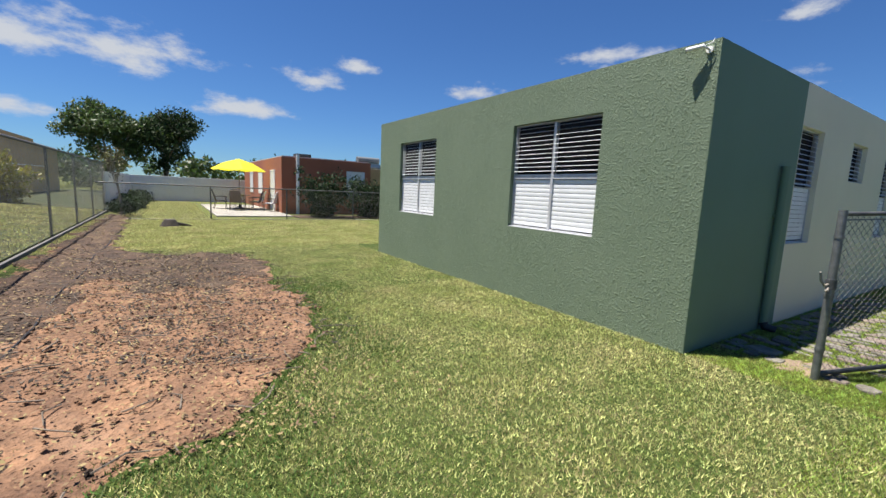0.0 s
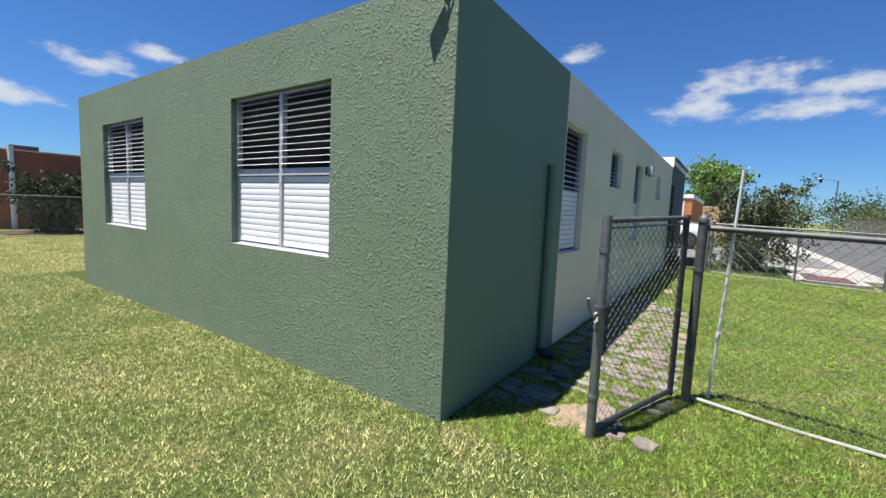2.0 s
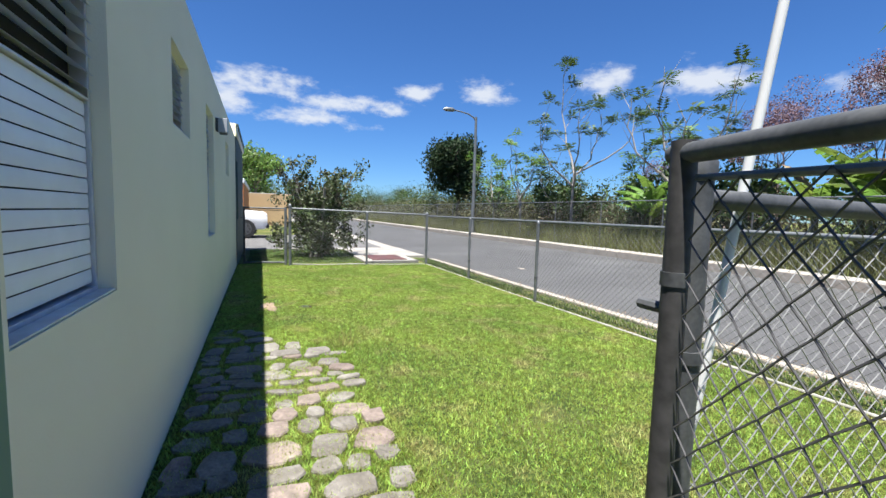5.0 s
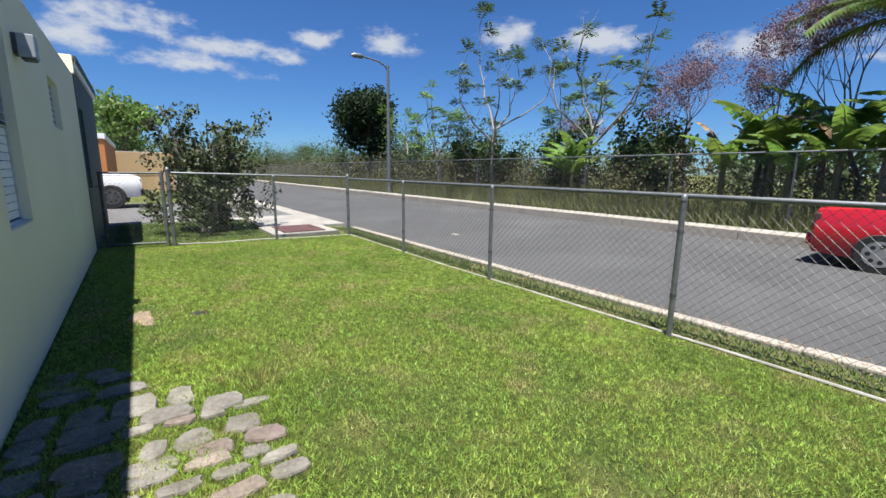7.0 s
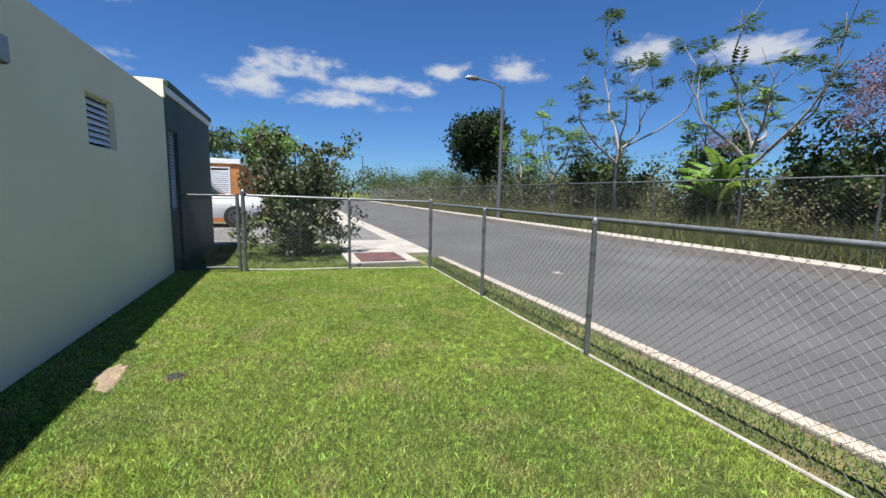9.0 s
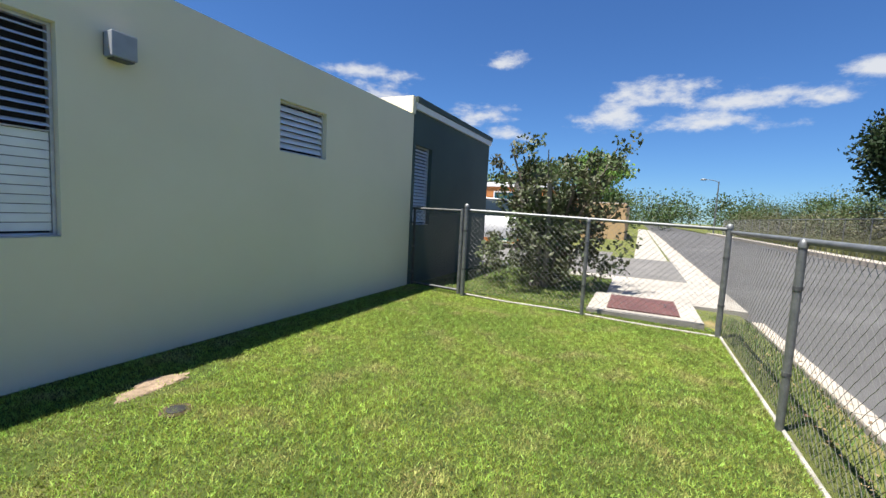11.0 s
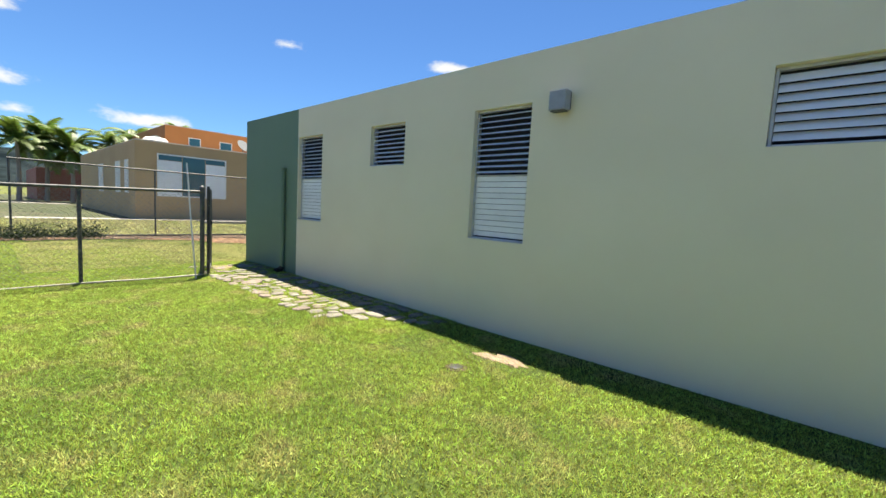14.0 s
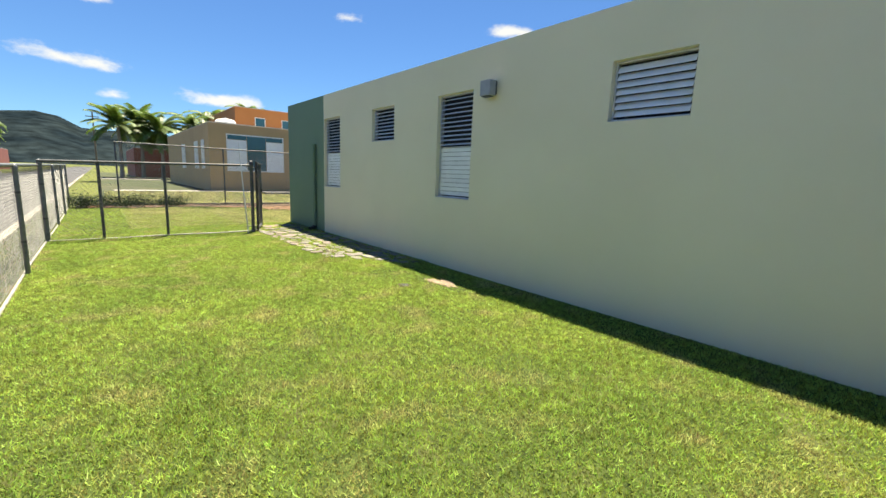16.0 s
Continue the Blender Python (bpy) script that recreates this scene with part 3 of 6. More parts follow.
def louver_window(name, axis, hole, label, bays=1, closed_from=0.5, tilt_open=12, tilt_closed=89, pitch=0.055, all_tilt=None, sill=0.03):
    """Jalousie window set back in its opening: frame, mullion, tilting metal slats. Built facing -y, then turned."""
    a0, a1, z0, z1 = hole
    w, h = a1 - a0, z1 - z0
    m = pose(a0, 0, z0) if axis == "y" else pose(0, a1, z0, 0, 0, -90)
    t = thing(name, label, "window", kind="structure", at=m)
    d = 0.055
    f = 0.022
    part("window_frame", Shape().box(0.002, f, d, d + 0.05, 0.002, h - 0.002, 0.003).box(w - f, w - 0.002, d, d + 0.05, 0.002, h - 0.002, 0.003)
         .box(f, w - f, d, d + 0.05, 0.002, f, 0.003).box(f, w - f, d, d + 0.05, h - f, h - 0.002, 0.003), "frame", t, "grey aluminium frame")
    # added opaque panel: blocks the view through and darkens the louver gaps
    part("insect_screen", Shape().box(f, w - f, d + 0.051, d + 0.056, f, h - f), "room_shade", t, "added opaque dark panel for the unlit room behind the louvers")
    part("window_sill", Shape().box(0.003, w - 0.003, 0.004, d - 0.002, 0.002, 0.009, 0.002), "frame", t, "thin metal sill")
    mid = h * (1 - closed_from)
    if all_tilt is None:
        part("meeting_rail", Shape().box(f, w - f, d - 0.005, d + 0.04, mid - (0.03 if bays > 1 else 0.004), mid + (0.03 if bays > 1 else 0.004), 0.002), "frame", t, "pale rail between the two louver banks")
    edges = [f + (w - 2 * f) * i / bays for i in range(bays + 1)]
    for i in range(1, bays):
        part("mullion", Shape().box(edges[i] - 0.02, edges[i] + 0.02, d - 0.006, d + 0.05, f, h - f, 0.004), "frame", t, "upright mullion with louver operators")
    for i in range(bays):
        u0, u1 = edges[i] + (0.02 if i else 0.004), edges[i + 1] - (0.02 if i < bays - 1 else 0.004)
        sw = u1 - u0
        spans = [(f + 0.02, h - f - 0.02, all_tilt)] if all_tilt is not None else [(f + 0.012, mid - (0.035 if bays > 1 else 0.006), tilt_closed), (mid + (0.045 if bays > 1 else 0.012), h - f - 0.01, tilt_open)]
        for lo, hi, tilt in spans:
            k = max(2, round((hi - lo) / pitch))
            me = slat_mesh(sw, (hi - lo) / k * 0.458, 0.0014) if tilt > 70 else slat_mesh(sw, 0.036)
            for j in range(k):
                z = lo + (hi - lo) * (j + 0.5) / k
                ob = part("slat", me, "louver", t)
                ob.matrix_basis = pose(u0, d + 0.012, z, tilt + (0.6 if tilt > 70 else 2.0) * math.sin(j * 3.1 + i), 0, 0)
    return t


louver_window("window_1", "x", W1, "two-bay white jalousie window, upper louvers open and lower shut", bays=2, tilt_open=9)
louver_window("window_2", "x", W0, "two-bay white jalousie window in the green wall", bays=2, tilt_open=14)
louver_window("window_3", "y", WA, "tall jalousie window beside the painted corner", tilt_open=25)
louver_window("window_4", "y", WB, "small jalousie window with open grey louvers", all_tilt=28, pitch=0.055)
louver_window("window_5", "y", WC, "tall white jalousie window, upper louvers open", tilt_open=25, pitch=0.058)
louver_window("window_6", "y", WD, "small jalousie window with white half-open louvers", all_tilt=58, pitch=0.06)
louver_window("window_7", "y", WE, "tall white louvered window in the dark front wall", all_tilt=42)

# downpipe
t = thing("downpipe", "green painted downpipe fixed to the side wall", "pipe", at=pose(1.63, -0.045, 0))
part("pipe", Shape().tube([(0, 0, 0.0), (0, 0, 1.80)], 0.038, 16), "green_smooth", t, smooth=True)
part("collar", Shape().tube([(0, 0, 1.80), (0, 0, 1.83)], 0.043, 16), "green_smooth", t, smooth=True)
part("strap", Shape().box(-0.05, 0.05, 0.02, 0.05, 1.28, 1.31, 0.003), "green_smooth", t)
part("shoe", Shape().tube([(0, 0, 0.10), (0, -0.02, 0.05), (0.02, -0.12, 0.03)], 0.05, 14), "black", t, "black plastic outlet", smooth=True)

# wall light box
t = thing("wall_light", "square grey metal outdoor light high on the wall", "wall lamp", at=pose(6.81, 0, 2.185))
part("housing", Shape().box(-0.08, 0.08, -0.13, -0.03, 0, 0.17, 0.008), "lamp_grey", t)
part("backplate", Shape().box(-0.07, 0.07, -0.03, 0, 0.02, 0.17, 0.004), "galv_dark", t)
part("lens", Shape().box(-0.065, 0.065, -0.12, -0.04, -0.012, 0.0, 0.004), "galv_dark", t, "grey lens under the housing")

# security camera at the corner
t = thing("security_camera", "white bullet security camera under the roof edge", "camera", at=pose(0, 0.09, 2.70))
part("body", Shape().tube([(-0.045, 0.03, 0.028), (-0.082, 0.16, 0.014)], [0.019, 0.021], 16), "white_paint", t, smooth=True)
part("lens", Shape().tube([(-0.082, 0.16, 0.014), (-0.0835, 0.165, 0.0135)], 0.017, 16), "black", t)
part("bracket", Shape().tube([(0, 0, 0), (-0.03, 0, 0.0), (-0.05, 0.035, 0.028)], 0.009, 10), "white_paint", t, smooth=True)
part("base", Shape().tube([(0.0, 0, 0), (-0.014, 0, 0)], 0.03, 16), "white_paint", t, smooth=True)
part("cable", Shape().tube([(-0.05, 0.02, 0.03), (-0.03, -0.03, 0.05), (-0.01, -0.03, 0.08)], 0.004, 6), "white_paint", t)


# ---- chain-link fences ----
def link_mesh(length, z0, z1, pitch=0.075, r=0.0018, woven=True):
    """Wire cloth in the plane y = 0: zigzag wires hooked into one another, or crossing straight wires far off."""
    h = pitch / 2
    rows = max(2, int(round((z1 - z0) / h)))
    dz = (z1 - z0) / rows
    n = int(length / pitch)
    segs = []
    if woven:
        j = np.arange(rows + 1)
        for i in range(n):
            for a, flip in ((0.0, 1), (h, -1)):
                x = i * pitch + a + h * 0.5 + np.where(j % 2 == 0, -1, 1) * flip * h * 0.5
                x = np.clip(x, 0, length)
                y = np.where(j % 2 == 0, -1, 1) * r * 0.9
                p = np.stack([x, y, z0 + j * dz], 1)
                segs.append(np.stack([p[:-1], p[1:]], 1))
        segs = np.concatenate(segs)
    else:
        out = []
        hgt = z1 - z0
        for i in range(-int(hgt / pitch), n):
            for sgn in (1, -1):
                xa, za = i * pitch, z0
                xb, zb = xa + hgt, z1
                if xa < 0:
                    za, xa = z0 - xa, 0.0
                if xb > length:
                    zb, xb = z1 - (xb - length), length
                if sgn > 0:
                    out.append([(xa, r, za), (xb, r, zb)])
                else:
                    out.append([(length - xa, -r, za), (length - xb, -r, zb)])
        segs = np.array(out)
    a, b = segs[:, 0], segs[:, 1]
    d = (b - a) / np.linalg.norm(b - a, axis=1)[:, None]
    u = np.cross(d, (0, 1, 0))
    w = np.tile(np.array([0.0, 1.0, 0.0]), (len(a), 1))
    q = []
    c = [(u * math.cos(k * 2.0944) + w * math.sin(k * 2.0944)) * r for k in range(3)]
    for k in range(3):
        m = (k + 1) % 3
        q.append(np.stack([a + c[k], b + c[k], b + c[m], a + c[m]], 1))
    return np.concatenate(q, 0).reshape(-1, 3)


def fence(name, p0, p1, posts, height, label, rail_r=0.021, post_r=0.024, bottom=True, woven=True, pitch=0.075, z=0.0, z_end=None, ends=(), steel="galv", group="", wire="wire"):
    """A run of chain-link fence from p0 to p1, its posts at the given distances."""
    p0, p1 = Vector((*p0, 0)), Vector((*p1, 0))
    d = p1 - p0
    length = d.length
    z_end = z if z_end is None else z_end
    t = thing(name, label, "fence", group, at=pose(p0.x, p0.y, z, 0, 0, math.degrees(math.atan2(d.y, d.x))))
    slope = (z_end - z) / length
    part("top_rail", Shape().tube([(0, 0, height), (length, 0, height + slope * length)], rail_r, 10), steel, t, smooth=True)
    if bottom:
        part("bottom_rail", Shape().tube([(0, 0.0, 0.014), (length * 0.3, 0.012, 0.004 + slope * length * 0.3), (length * 0.55, -0.01, 0.016 + slope * length * 0.55), (length * 0.8, 0.01, 0.002 + slope * length * 0.8), (length, 0.0, 0.014 + slope * length)], 0.015, 8), "pale_pipe", t, "pale pipe along the ground", smooth=True)
    for u in posts:
        zz = slope * u
        rr = post_r * (1.35 if u in ends else 1.0)
        top = height + (0.06 if u in ends else -0.02)
        post = part("post", Shape().tube([(u, 0.028, zz - 0.15), (u, 0.028, zz + top)], rr, 12), steel, t, smooth=True)
        part("cap" if u in ends else "rail_loop", Shape().lathe(u, 0.028, [(rr * 1.15, zz + top - 0.02), (rr * 1.15, zz + top + 0.005), (rr * 0.7, zz + top + 0.03), (rr * 0.1, zz + top + 0.04)], 12), steel, post, smooth=True)
        for k in (0.3, 0.75):
            part("band", Shape().tube([(u, 0.028, zz + height * k), (u, 0.028, zz + height * k + 0.025)], rr * 1.14, 12), "galv_dark", post, smooth=True)
    me = raw_mesh("wire_mesh", link_mesh(length, 0.05, height, pitch, 0.0016 if woven else 0.0026, woven) + np.array([0, -0.004, 0]), 4, wire)
    if slope:
        co = np.empty(len(me.vertices) * 3, np.float32)
        me.vertices.foreach_get("co", co)
        co = co.reshape(-1, 3)
        co[:, 2] += co[:, 0] * slope
        me.vertices.foreach_set("co", co.ravel())
    part("wire_mesh", me, wire, t, "galvanised diamond wire mesh")
    return t


FY = -4.38
fence("street_fence", (-6.0, FY), (10.78, FY), [0.0, 2.1, 4.6, 7.1, 9.78, 12.14, 14.39, 16.78], 1.24, "galvanised chain-link fence along the street side of the lawn", z=-0.05, ends=(7.1, 16.78))
fence("end_fence", (10.78, FY), (10.86, -1.09), [1.56, 3.29], 1.27, "galvanised chain-link fence closing the lawn at the front", z=-0.05, z_end=0.02, ends=(3.29,))
fence("gate_fence", (1.12, FY), (1.50, -1.26), [0.75, 1.68, 3.13], 1.31, "chain-link fence between side lawn and back yard", z=-0.05, z_end=0.02, ends=(3.13,), steel="galv_dark")
fence("neighbour_fence", (-6.0, -3.2), (-6.0, 19.8), [0.03, 3.02, 6.12, 9.42, 13.32, 16.42, 19.42, 22.42], 1.86, "tall chain-link fence on a concrete kerb beside the neighbour's lawn", bottom=False, z=0.08, steel="galv_dark", wire="wire_sunlit")
fence("back_fence", (-5.9, 15.9), (7.0, 15.7), [3.3, 6.0, 8.8, 11.6], 1.22, "low chain-link fence behind the back yard", steel="galv_dark")
fence("far_fence", (70.0, -13.3), (-30.0, -13.3), [x * 2.9 + 0.8 for x in range(34)], 1.95, "tall chain-link fence on the far side of the street", bottom=False, woven=False, pitch=0.11, z=-0.02, wire="galv_dark")
structure("kerb_neighbour", Shape().box(-6.03, -5.975, -3.25, 20, -0.1, 0.065, 0.008), "worn_concrete", "pale concrete kerb under the tall fence", "kerb")


def gate(name, label, hinge, free, z, height, wire="wire_dark", steel="galv", sag=0.0):
    """A framed chain-link gate leaf from its hinge to its free end, which hangs lower by sag."""
    h, f = Vector((*hinge, 0)), Vector((*free, 0))
    d = f - h
    w = d.length
    t = thing(name, label, "gate", at=pose(h.x, h.y, z, 0, 0, math.degrees(math.atan2(d.y, d.x))))
    r = 0.022
    part("free_post", Shape().tube([(w, 0, 0), (w, 0, height)], 0.029, 14), steel, t, smooth=True)
    part("hinge_post", Shape().tube([(0, 0, 0.04), (0, 0, height - 0.01 + sag)], r, 14), "wire_dark", t, smooth=True)
    part("top_bar", Shape().tube([(-0.03, 0, height - 0.03 + sag), (w + 0.01, 0, height - 0.03)], r * 0.8, 14), "galv_dark", t, smooth=True)
    part("bottom_bar", Shape().tube([(0, 0, 0.07), (w, 0, 0.05)], r * 0.9, 14), "galv_dark", t, smooth=True)
    part("tension_bar", Shape().tube([(0.03, 0.006, height - 0.075 + sag), (w - 0.03, 0.006, height - 0.075)], 0.006, 8), "galv", t)
    for k in (0.18, 0.5, 0.84):
        part("band", Shape().tube([(w, 0, height * k), (w, 0, height * k + 0.025)], 0.033, 14), "galv", t, smooth=True)
        part("tie_band", Shape().tube([(0, 0, height * k), (0, 0, height * k + 0.025)], r * 1.12, 14), "galv_dark", t, smooth=True)
    for k in (0.16, 0.8):
        part("hinge", Shape().tube([(-0.07, -0.02, height * k + 0.01), (0.0, 0.0, height * k + 0.01)], 0.011, 8), "galv_dark", t)
    part("wire_mesh", raw_mesh("wire_mesh", link_mesh(w - 0.06, 0.06, height - 0.04, 0.066, 0.0018) + np.array([0.03, 0.0, 0]), 4, wire), wire, t, "diamond wire mesh in a dark, backlit tone")
    return t, w


g, gw = gate("garden_gate", "open chain-link gate leaf with a fork latch", (1.42, -1.165), (0.465, -0.825), 0.0, 1.39, sag=0.04)
part("latch", Shape().tube([(gw + 0.03, 0, 0.80), (gw + 0.07, 0, 0.79), (gw + 0.11, 0.0, 0.83), (gw + 0.13, 0.0, 0.90)], 0.009, 8)
     .tube([(gw + 0.03, 0, 0.78), (gw + 0.06, 0.02, 0.75), (gw + 0.09, 0.03, 0.76)], 0.009, 8), "kerb", g, "pale fork latch", smooth=True)
part("latch_collar", Shape().tube([(gw, 0, 0.76), (gw, 0, 0.84)], 0.037, 14), "galv_dark", g, smooth=True)
g, gw = gate("front_gate", "shut chain-link gate between fence and house", (10.93, -0.16), (10.89, -1.0), 0.02, 1.29)

t = thing("leaning_pole", "white plastic pipe leaning on the gate post", "pole", at=pose(1.64, -1.41, 0))
part("pole", Shape().tube([(0, 0, 0), (-0.095, -0.04, 0.9), (-0.183, -0.067, 1.75)], [0.011, 0.011, 0.010], 10), "white_paint", t, smooth=True)
part("coupling", Shape().tube([(-0.053, -0.022, 0.5), (-0.058, -0.0245, 0.55)], 0.016, 10), "white_paint", t, smooth=True)

# ---- stone path ----
rng = np.random.default_rng(5)
t = thing("stone_path", "path of irregular pale flagstones with grass in the joints", "path", kind="structure")
SLANT = 0.06
x = 0.62
while x < 6.1:
    row = rng.choice([rng.uniform(0.08, 0.14), rng.uniform(0.13, 0.19), rng.uniform(0.2, 0.28)], p=[0.52, 0.40, 0.08])
    y = -0.03 - rng.uniform(0, 0.06)
    while y > -1.16:
        wid = rng.uniform(0.11, 0.30)
        if y - wid < -1.22:
            wid = y + 1.19
        cx, cy = x + SLANT * (y - wid / 2) + rng.uniform(-0.025, 0.025), y - wid / 2
        edge = 5.75 - 1.25 * max(0.0, -cy - 0.25)
        if wid > 0.10 and 0.5 < cx < edge and (cx > 1.75 or rng.random() < 0.6):
            # a broken slab: uneven corners, split face, chipped rim
            n = 9
            ang = np.sort(2 * math.pi * (np.arange(n) + rng.uniform(-0.34, 0.34, n)) / n)
            out = []
            for a in ang:
                ca, sa = math.cos(a), math.sin(a)
                r = min(1 / max(abs(ca), 0.08), 1 / max(abs(sa), 0.08), 1.24) * rng.uniform(0.86, 1.05)
                out.append((ca * r * row * 0.5, sa * r * wid * 0.5))
            top = rng.uniform(0.016, 0.030)
            tx, ty = rng.normal(0, 0.03, 2)
            s = Shape()
            v = [(a, b, -0.03) for a, b in out] + [(a * 1.02, b * 1.01, top - 0.011 + tx * a + ty * b) for a, b in out]
            v += [(a * 0.93, b * 0.95, top + tx * a + ty * b + rng.uniform(-0.004, 0.002)) for a, b in out]
            v += [(a * 0.5, b * 0.5, top + tx * a + ty * b + rng.uniform(-0.003, 0.005)) for a, b in out] + [(0, 0, top + 0.002)]
            f = [(q * n + k, q * n + (k + 1) % n, (q + 1) * n + (k + 1) % n, (q + 1) * n + k) for q in range(3) for k in range(n)]
            f += [(3 * n + k, 3 * n + (k + 1) % n, 4 * n) for k in range(n)]
            ob = part("stone", s.add(v, f), "pink_stone" if rng.random() < 0.22 else "stone", t)
            ob.matrix_basis = pose(cx, cy, 0, 0, 0, math.degrees(-math.atan(SLANT)) + rng.uniform(-7, 7))
        y -= wid + rng.uniform(0.01, 0.045)
    x += row + rng.uniform(0.008, 0.04)


# ---- beyond the front fence ----
structure("driveway", Shape().prism([(12.5, -4.98), (12.5, -3.0), (14.7, -3.0), (14.7, -1.0), (15.3, -1.0), (15.3, -4.98)], -0.1, 0.0), "concrete", "pale concrete driveway apron", "driveway")
structure("driveway_neighbour", Shape().prism([(15.31, -4.45), (15.31, -0.98), (14.76, -0.98), (14.76, 6.5), (22.5, 6.5), (22.5, -2.6), (20.4, -2.6), (20.4, -4.45)], -0.1, 0.003), "worn_concrete", "worn grey concrete driveway of the neighbour", "driveway")
structure("pavement", Shape().box(20.41, 75, -4.35, -3.35, -0.1, 0.004), "concrete", "pale concrete pavement along the street", "pavement")
structure("pavement_edge", Shape().box(15.31, 75, -4.92, -4.46, -0.1, -0.03), "concrete", "pale strip behind the kerb", "pavement")
structure("meter_slab", Shape().box(11.05, 12.55, -4.25, -2.85, -0.1, 0.035, 0.006), "concrete", "raised concrete slab beside the fence", "slab")
t = thing("vault_cover", "maroon steel cover set in a concrete slab", "cover", at=pose(11.8, -3.55, 0.033))
part("lid", Shape().box(-0.55, 0.55, -0.45, 0.45, 0, 0.022, 0.005), "maroon", t)
part("handle", Shape().tube([(-0.1, -0.3, 0.02), (-0.1, -0.3, 0.04), (0.1, -0.3, 0.04), (0.1, -0.3, 0.02)], 0.006, 6), "galv_dark", t)


def simple_house(name, label, x0, x1, y0, y1, h, mat, cap="white_paint", windows=(), band=0.22, roof="roof"):
    """A flat-roofed concrete house: wall, roof band, windows with frame, panes or slats. windows: (face, a0, a1, z0, z1, kind)."""
    t = thing(name, label, "house")
    part("wall", Shape().box(x0, x1, y0, y1, -0.1, h), mat, t)
    part("roof", Shape().box(x0 + 0.05, x1 - 0.05, y0 + 0.05, y1 - 0.05, h, h + 0.05), roof, t)
    if band:
        part("cornice", Shape().box(x0 - 0.05, x1 + 0.05, y0 - 0.05, y1 + 0.05, h - 0.02, h + band * 0.6, 0.01), cap, t)
    for face, a0, a1, z0, z1, kind in windows:
        w = a1 - a0
        m = {"-x": pose(x0, a1, z0, 0, 0, -90), "+x": pose(x1, a0, z0, 0, 0, 90), "-y": pose(a0, y0, z0), "+y": pose(a1, y1, z0, 0, 0, 180)}[face]
        win = part("window", Shape().box(-0.05, 0, -0.03, 0.02, -0.05, z1 - z0 + 0.05).box(w, w + 0.05, -0.03, 0.02, -0.05, z1 - z0 + 0.05)
                   .box(0, w, -0.03, 0.02, -0.05, 0).box(0, w, -0.03, 0.02, z1 - z0, z1 - z0 + 0.05), "white_paint", t, "white framed window")
        win.matrix_basis = m
        hh = z1 - z0
        if kind == "slats":
            part("backing", Shape().box(0, w, 0.0, 0.01, 0, hh), "black", win)
            me = Shape().box(0, w, -0.02, 0.0, 0, 0.06).mesh("slat", "louver")
            for k in range(int(hh / 0.085)):
                ob = part("slat", me, "louver", win)
                ob.matrix_basis = pose(0, 0, 0.01 + k * 0.085)
        elif kind == "glass":
            part("pane", Shape().box(0, w, -0.012, 0.005, 0, hh), "glass_teal", win)
        elif kind == "sliding":
            part("pane", Shape().box(w * 0.34, w * 0.68, -0.012, 0.005, 0, hh), "glass_teal", win)
            for u0, u1 in ((0, w * 0.33), (w * 0.69, w)):
                part("transom", Shape().box(u0, u1, -0.012, 0.005, hh * 0.88, hh), "glass_teal", win)
                part("curtain", Shape().box(u0, u1, -0.012, 0.005, 0, hh * 0.87), "louver", win, "white curtained side pane")
        else:
            part("panel", Shape().box(0, w, -0.012, 0.005, 0, hh), "white_paint", win)
    return t


simple_house("orange_neighbour_house", "terracotta flat-roofed neighbour house with a white cornice", 22.9, 33.0, 0.25, 9.0, 2.46, "bright_orange", band=0.3,
             windows=(("-x", 0.65, 1.3, 0.9, 2.25, "slats"), ("-x", 1.6, 2.5, 0.1, 2.2, "glass")))
simple_house("beige_far_house", "pale yellow low wall of a house further down the street", 34.0, 42.0, -2.6, 6.0, 2.3, "tan", band=0)
simple_house("terracotta_house", "terracotta flat-roofed house behind the back yard", 0.7, 5.3, 19.5, 31.0, 2.75, "orange", band=0,
             windows=(("-y", 4.0, 4.9, 0.9, 2.2, "panel"), ("-x", 21.0, 22.0, 0.1, 2.1, "panel"), ("-x", 24.3, 25.5, 0.9, 2.1, "panel"), ("-x", 27.5, 28.5, 0.9, 2.1, "panel")))
simple_house("tan_annex", "low tan annex beside the terracotta house", 5.35, 12.0, 20.5, 29.0, 2.5, "tan", band=0)
t = thing("roof_tank", "dark water tank and pipe on the terracotta roof", "tank", at=pose(2.0, 20.7, 2.8))
part("tank", Shape().box(-0.4, 0.4, -0.25, 0.25, 0, 0.22, 0.04), "black", t)
part("vent_pipe", Shape().tube([(-0.55, -1.25, -2.8), (-0.55, -1.25, 0.1)], 0.08, 12), "white_paint", t, "pale wall pipe")
t = thing("roof_solar_heater", "dark solar water heater on the house roof", "heater", at=pose(6.4, 21.6, 2.55))
part("panel", Shape().add([(-0.6, 0, 0.1), (0.6, 0, 0.1), (0.6, 0.8, 0.5), (-0.6, 0.8, 0.5), (-0.6, 0, 0.05), (0.6, 0, 0.05), (0.6, 0.8, 0.45), (-0.6, 0.8, 0.45)],
     [(0, 1, 2, 3), (7, 6, 5, 4), (0, 4, 5, 1), (1, 5, 6, 2), (2, 6, 7, 3), (3, 7, 4, 0)]), "glass_dark", t)
part("drum", Shape().tube([(-0.7, 0.9, 0.55), (0.7, 0.9, 0.55)], 0.2, 14), "galv", t, smooth=True)
part("stand", Shape().box(-0.6, -0.55, 0.75, 0.8, 0, 0.45).box(0.55, 0.6, 0.75, 0.8, 0, 0.45).box(-0.6, -0.55, 0, 0.05, 0, 0.1).box(0.55, 0.6, 0, 0.05, 0, 0.1), "galv_dark", t)
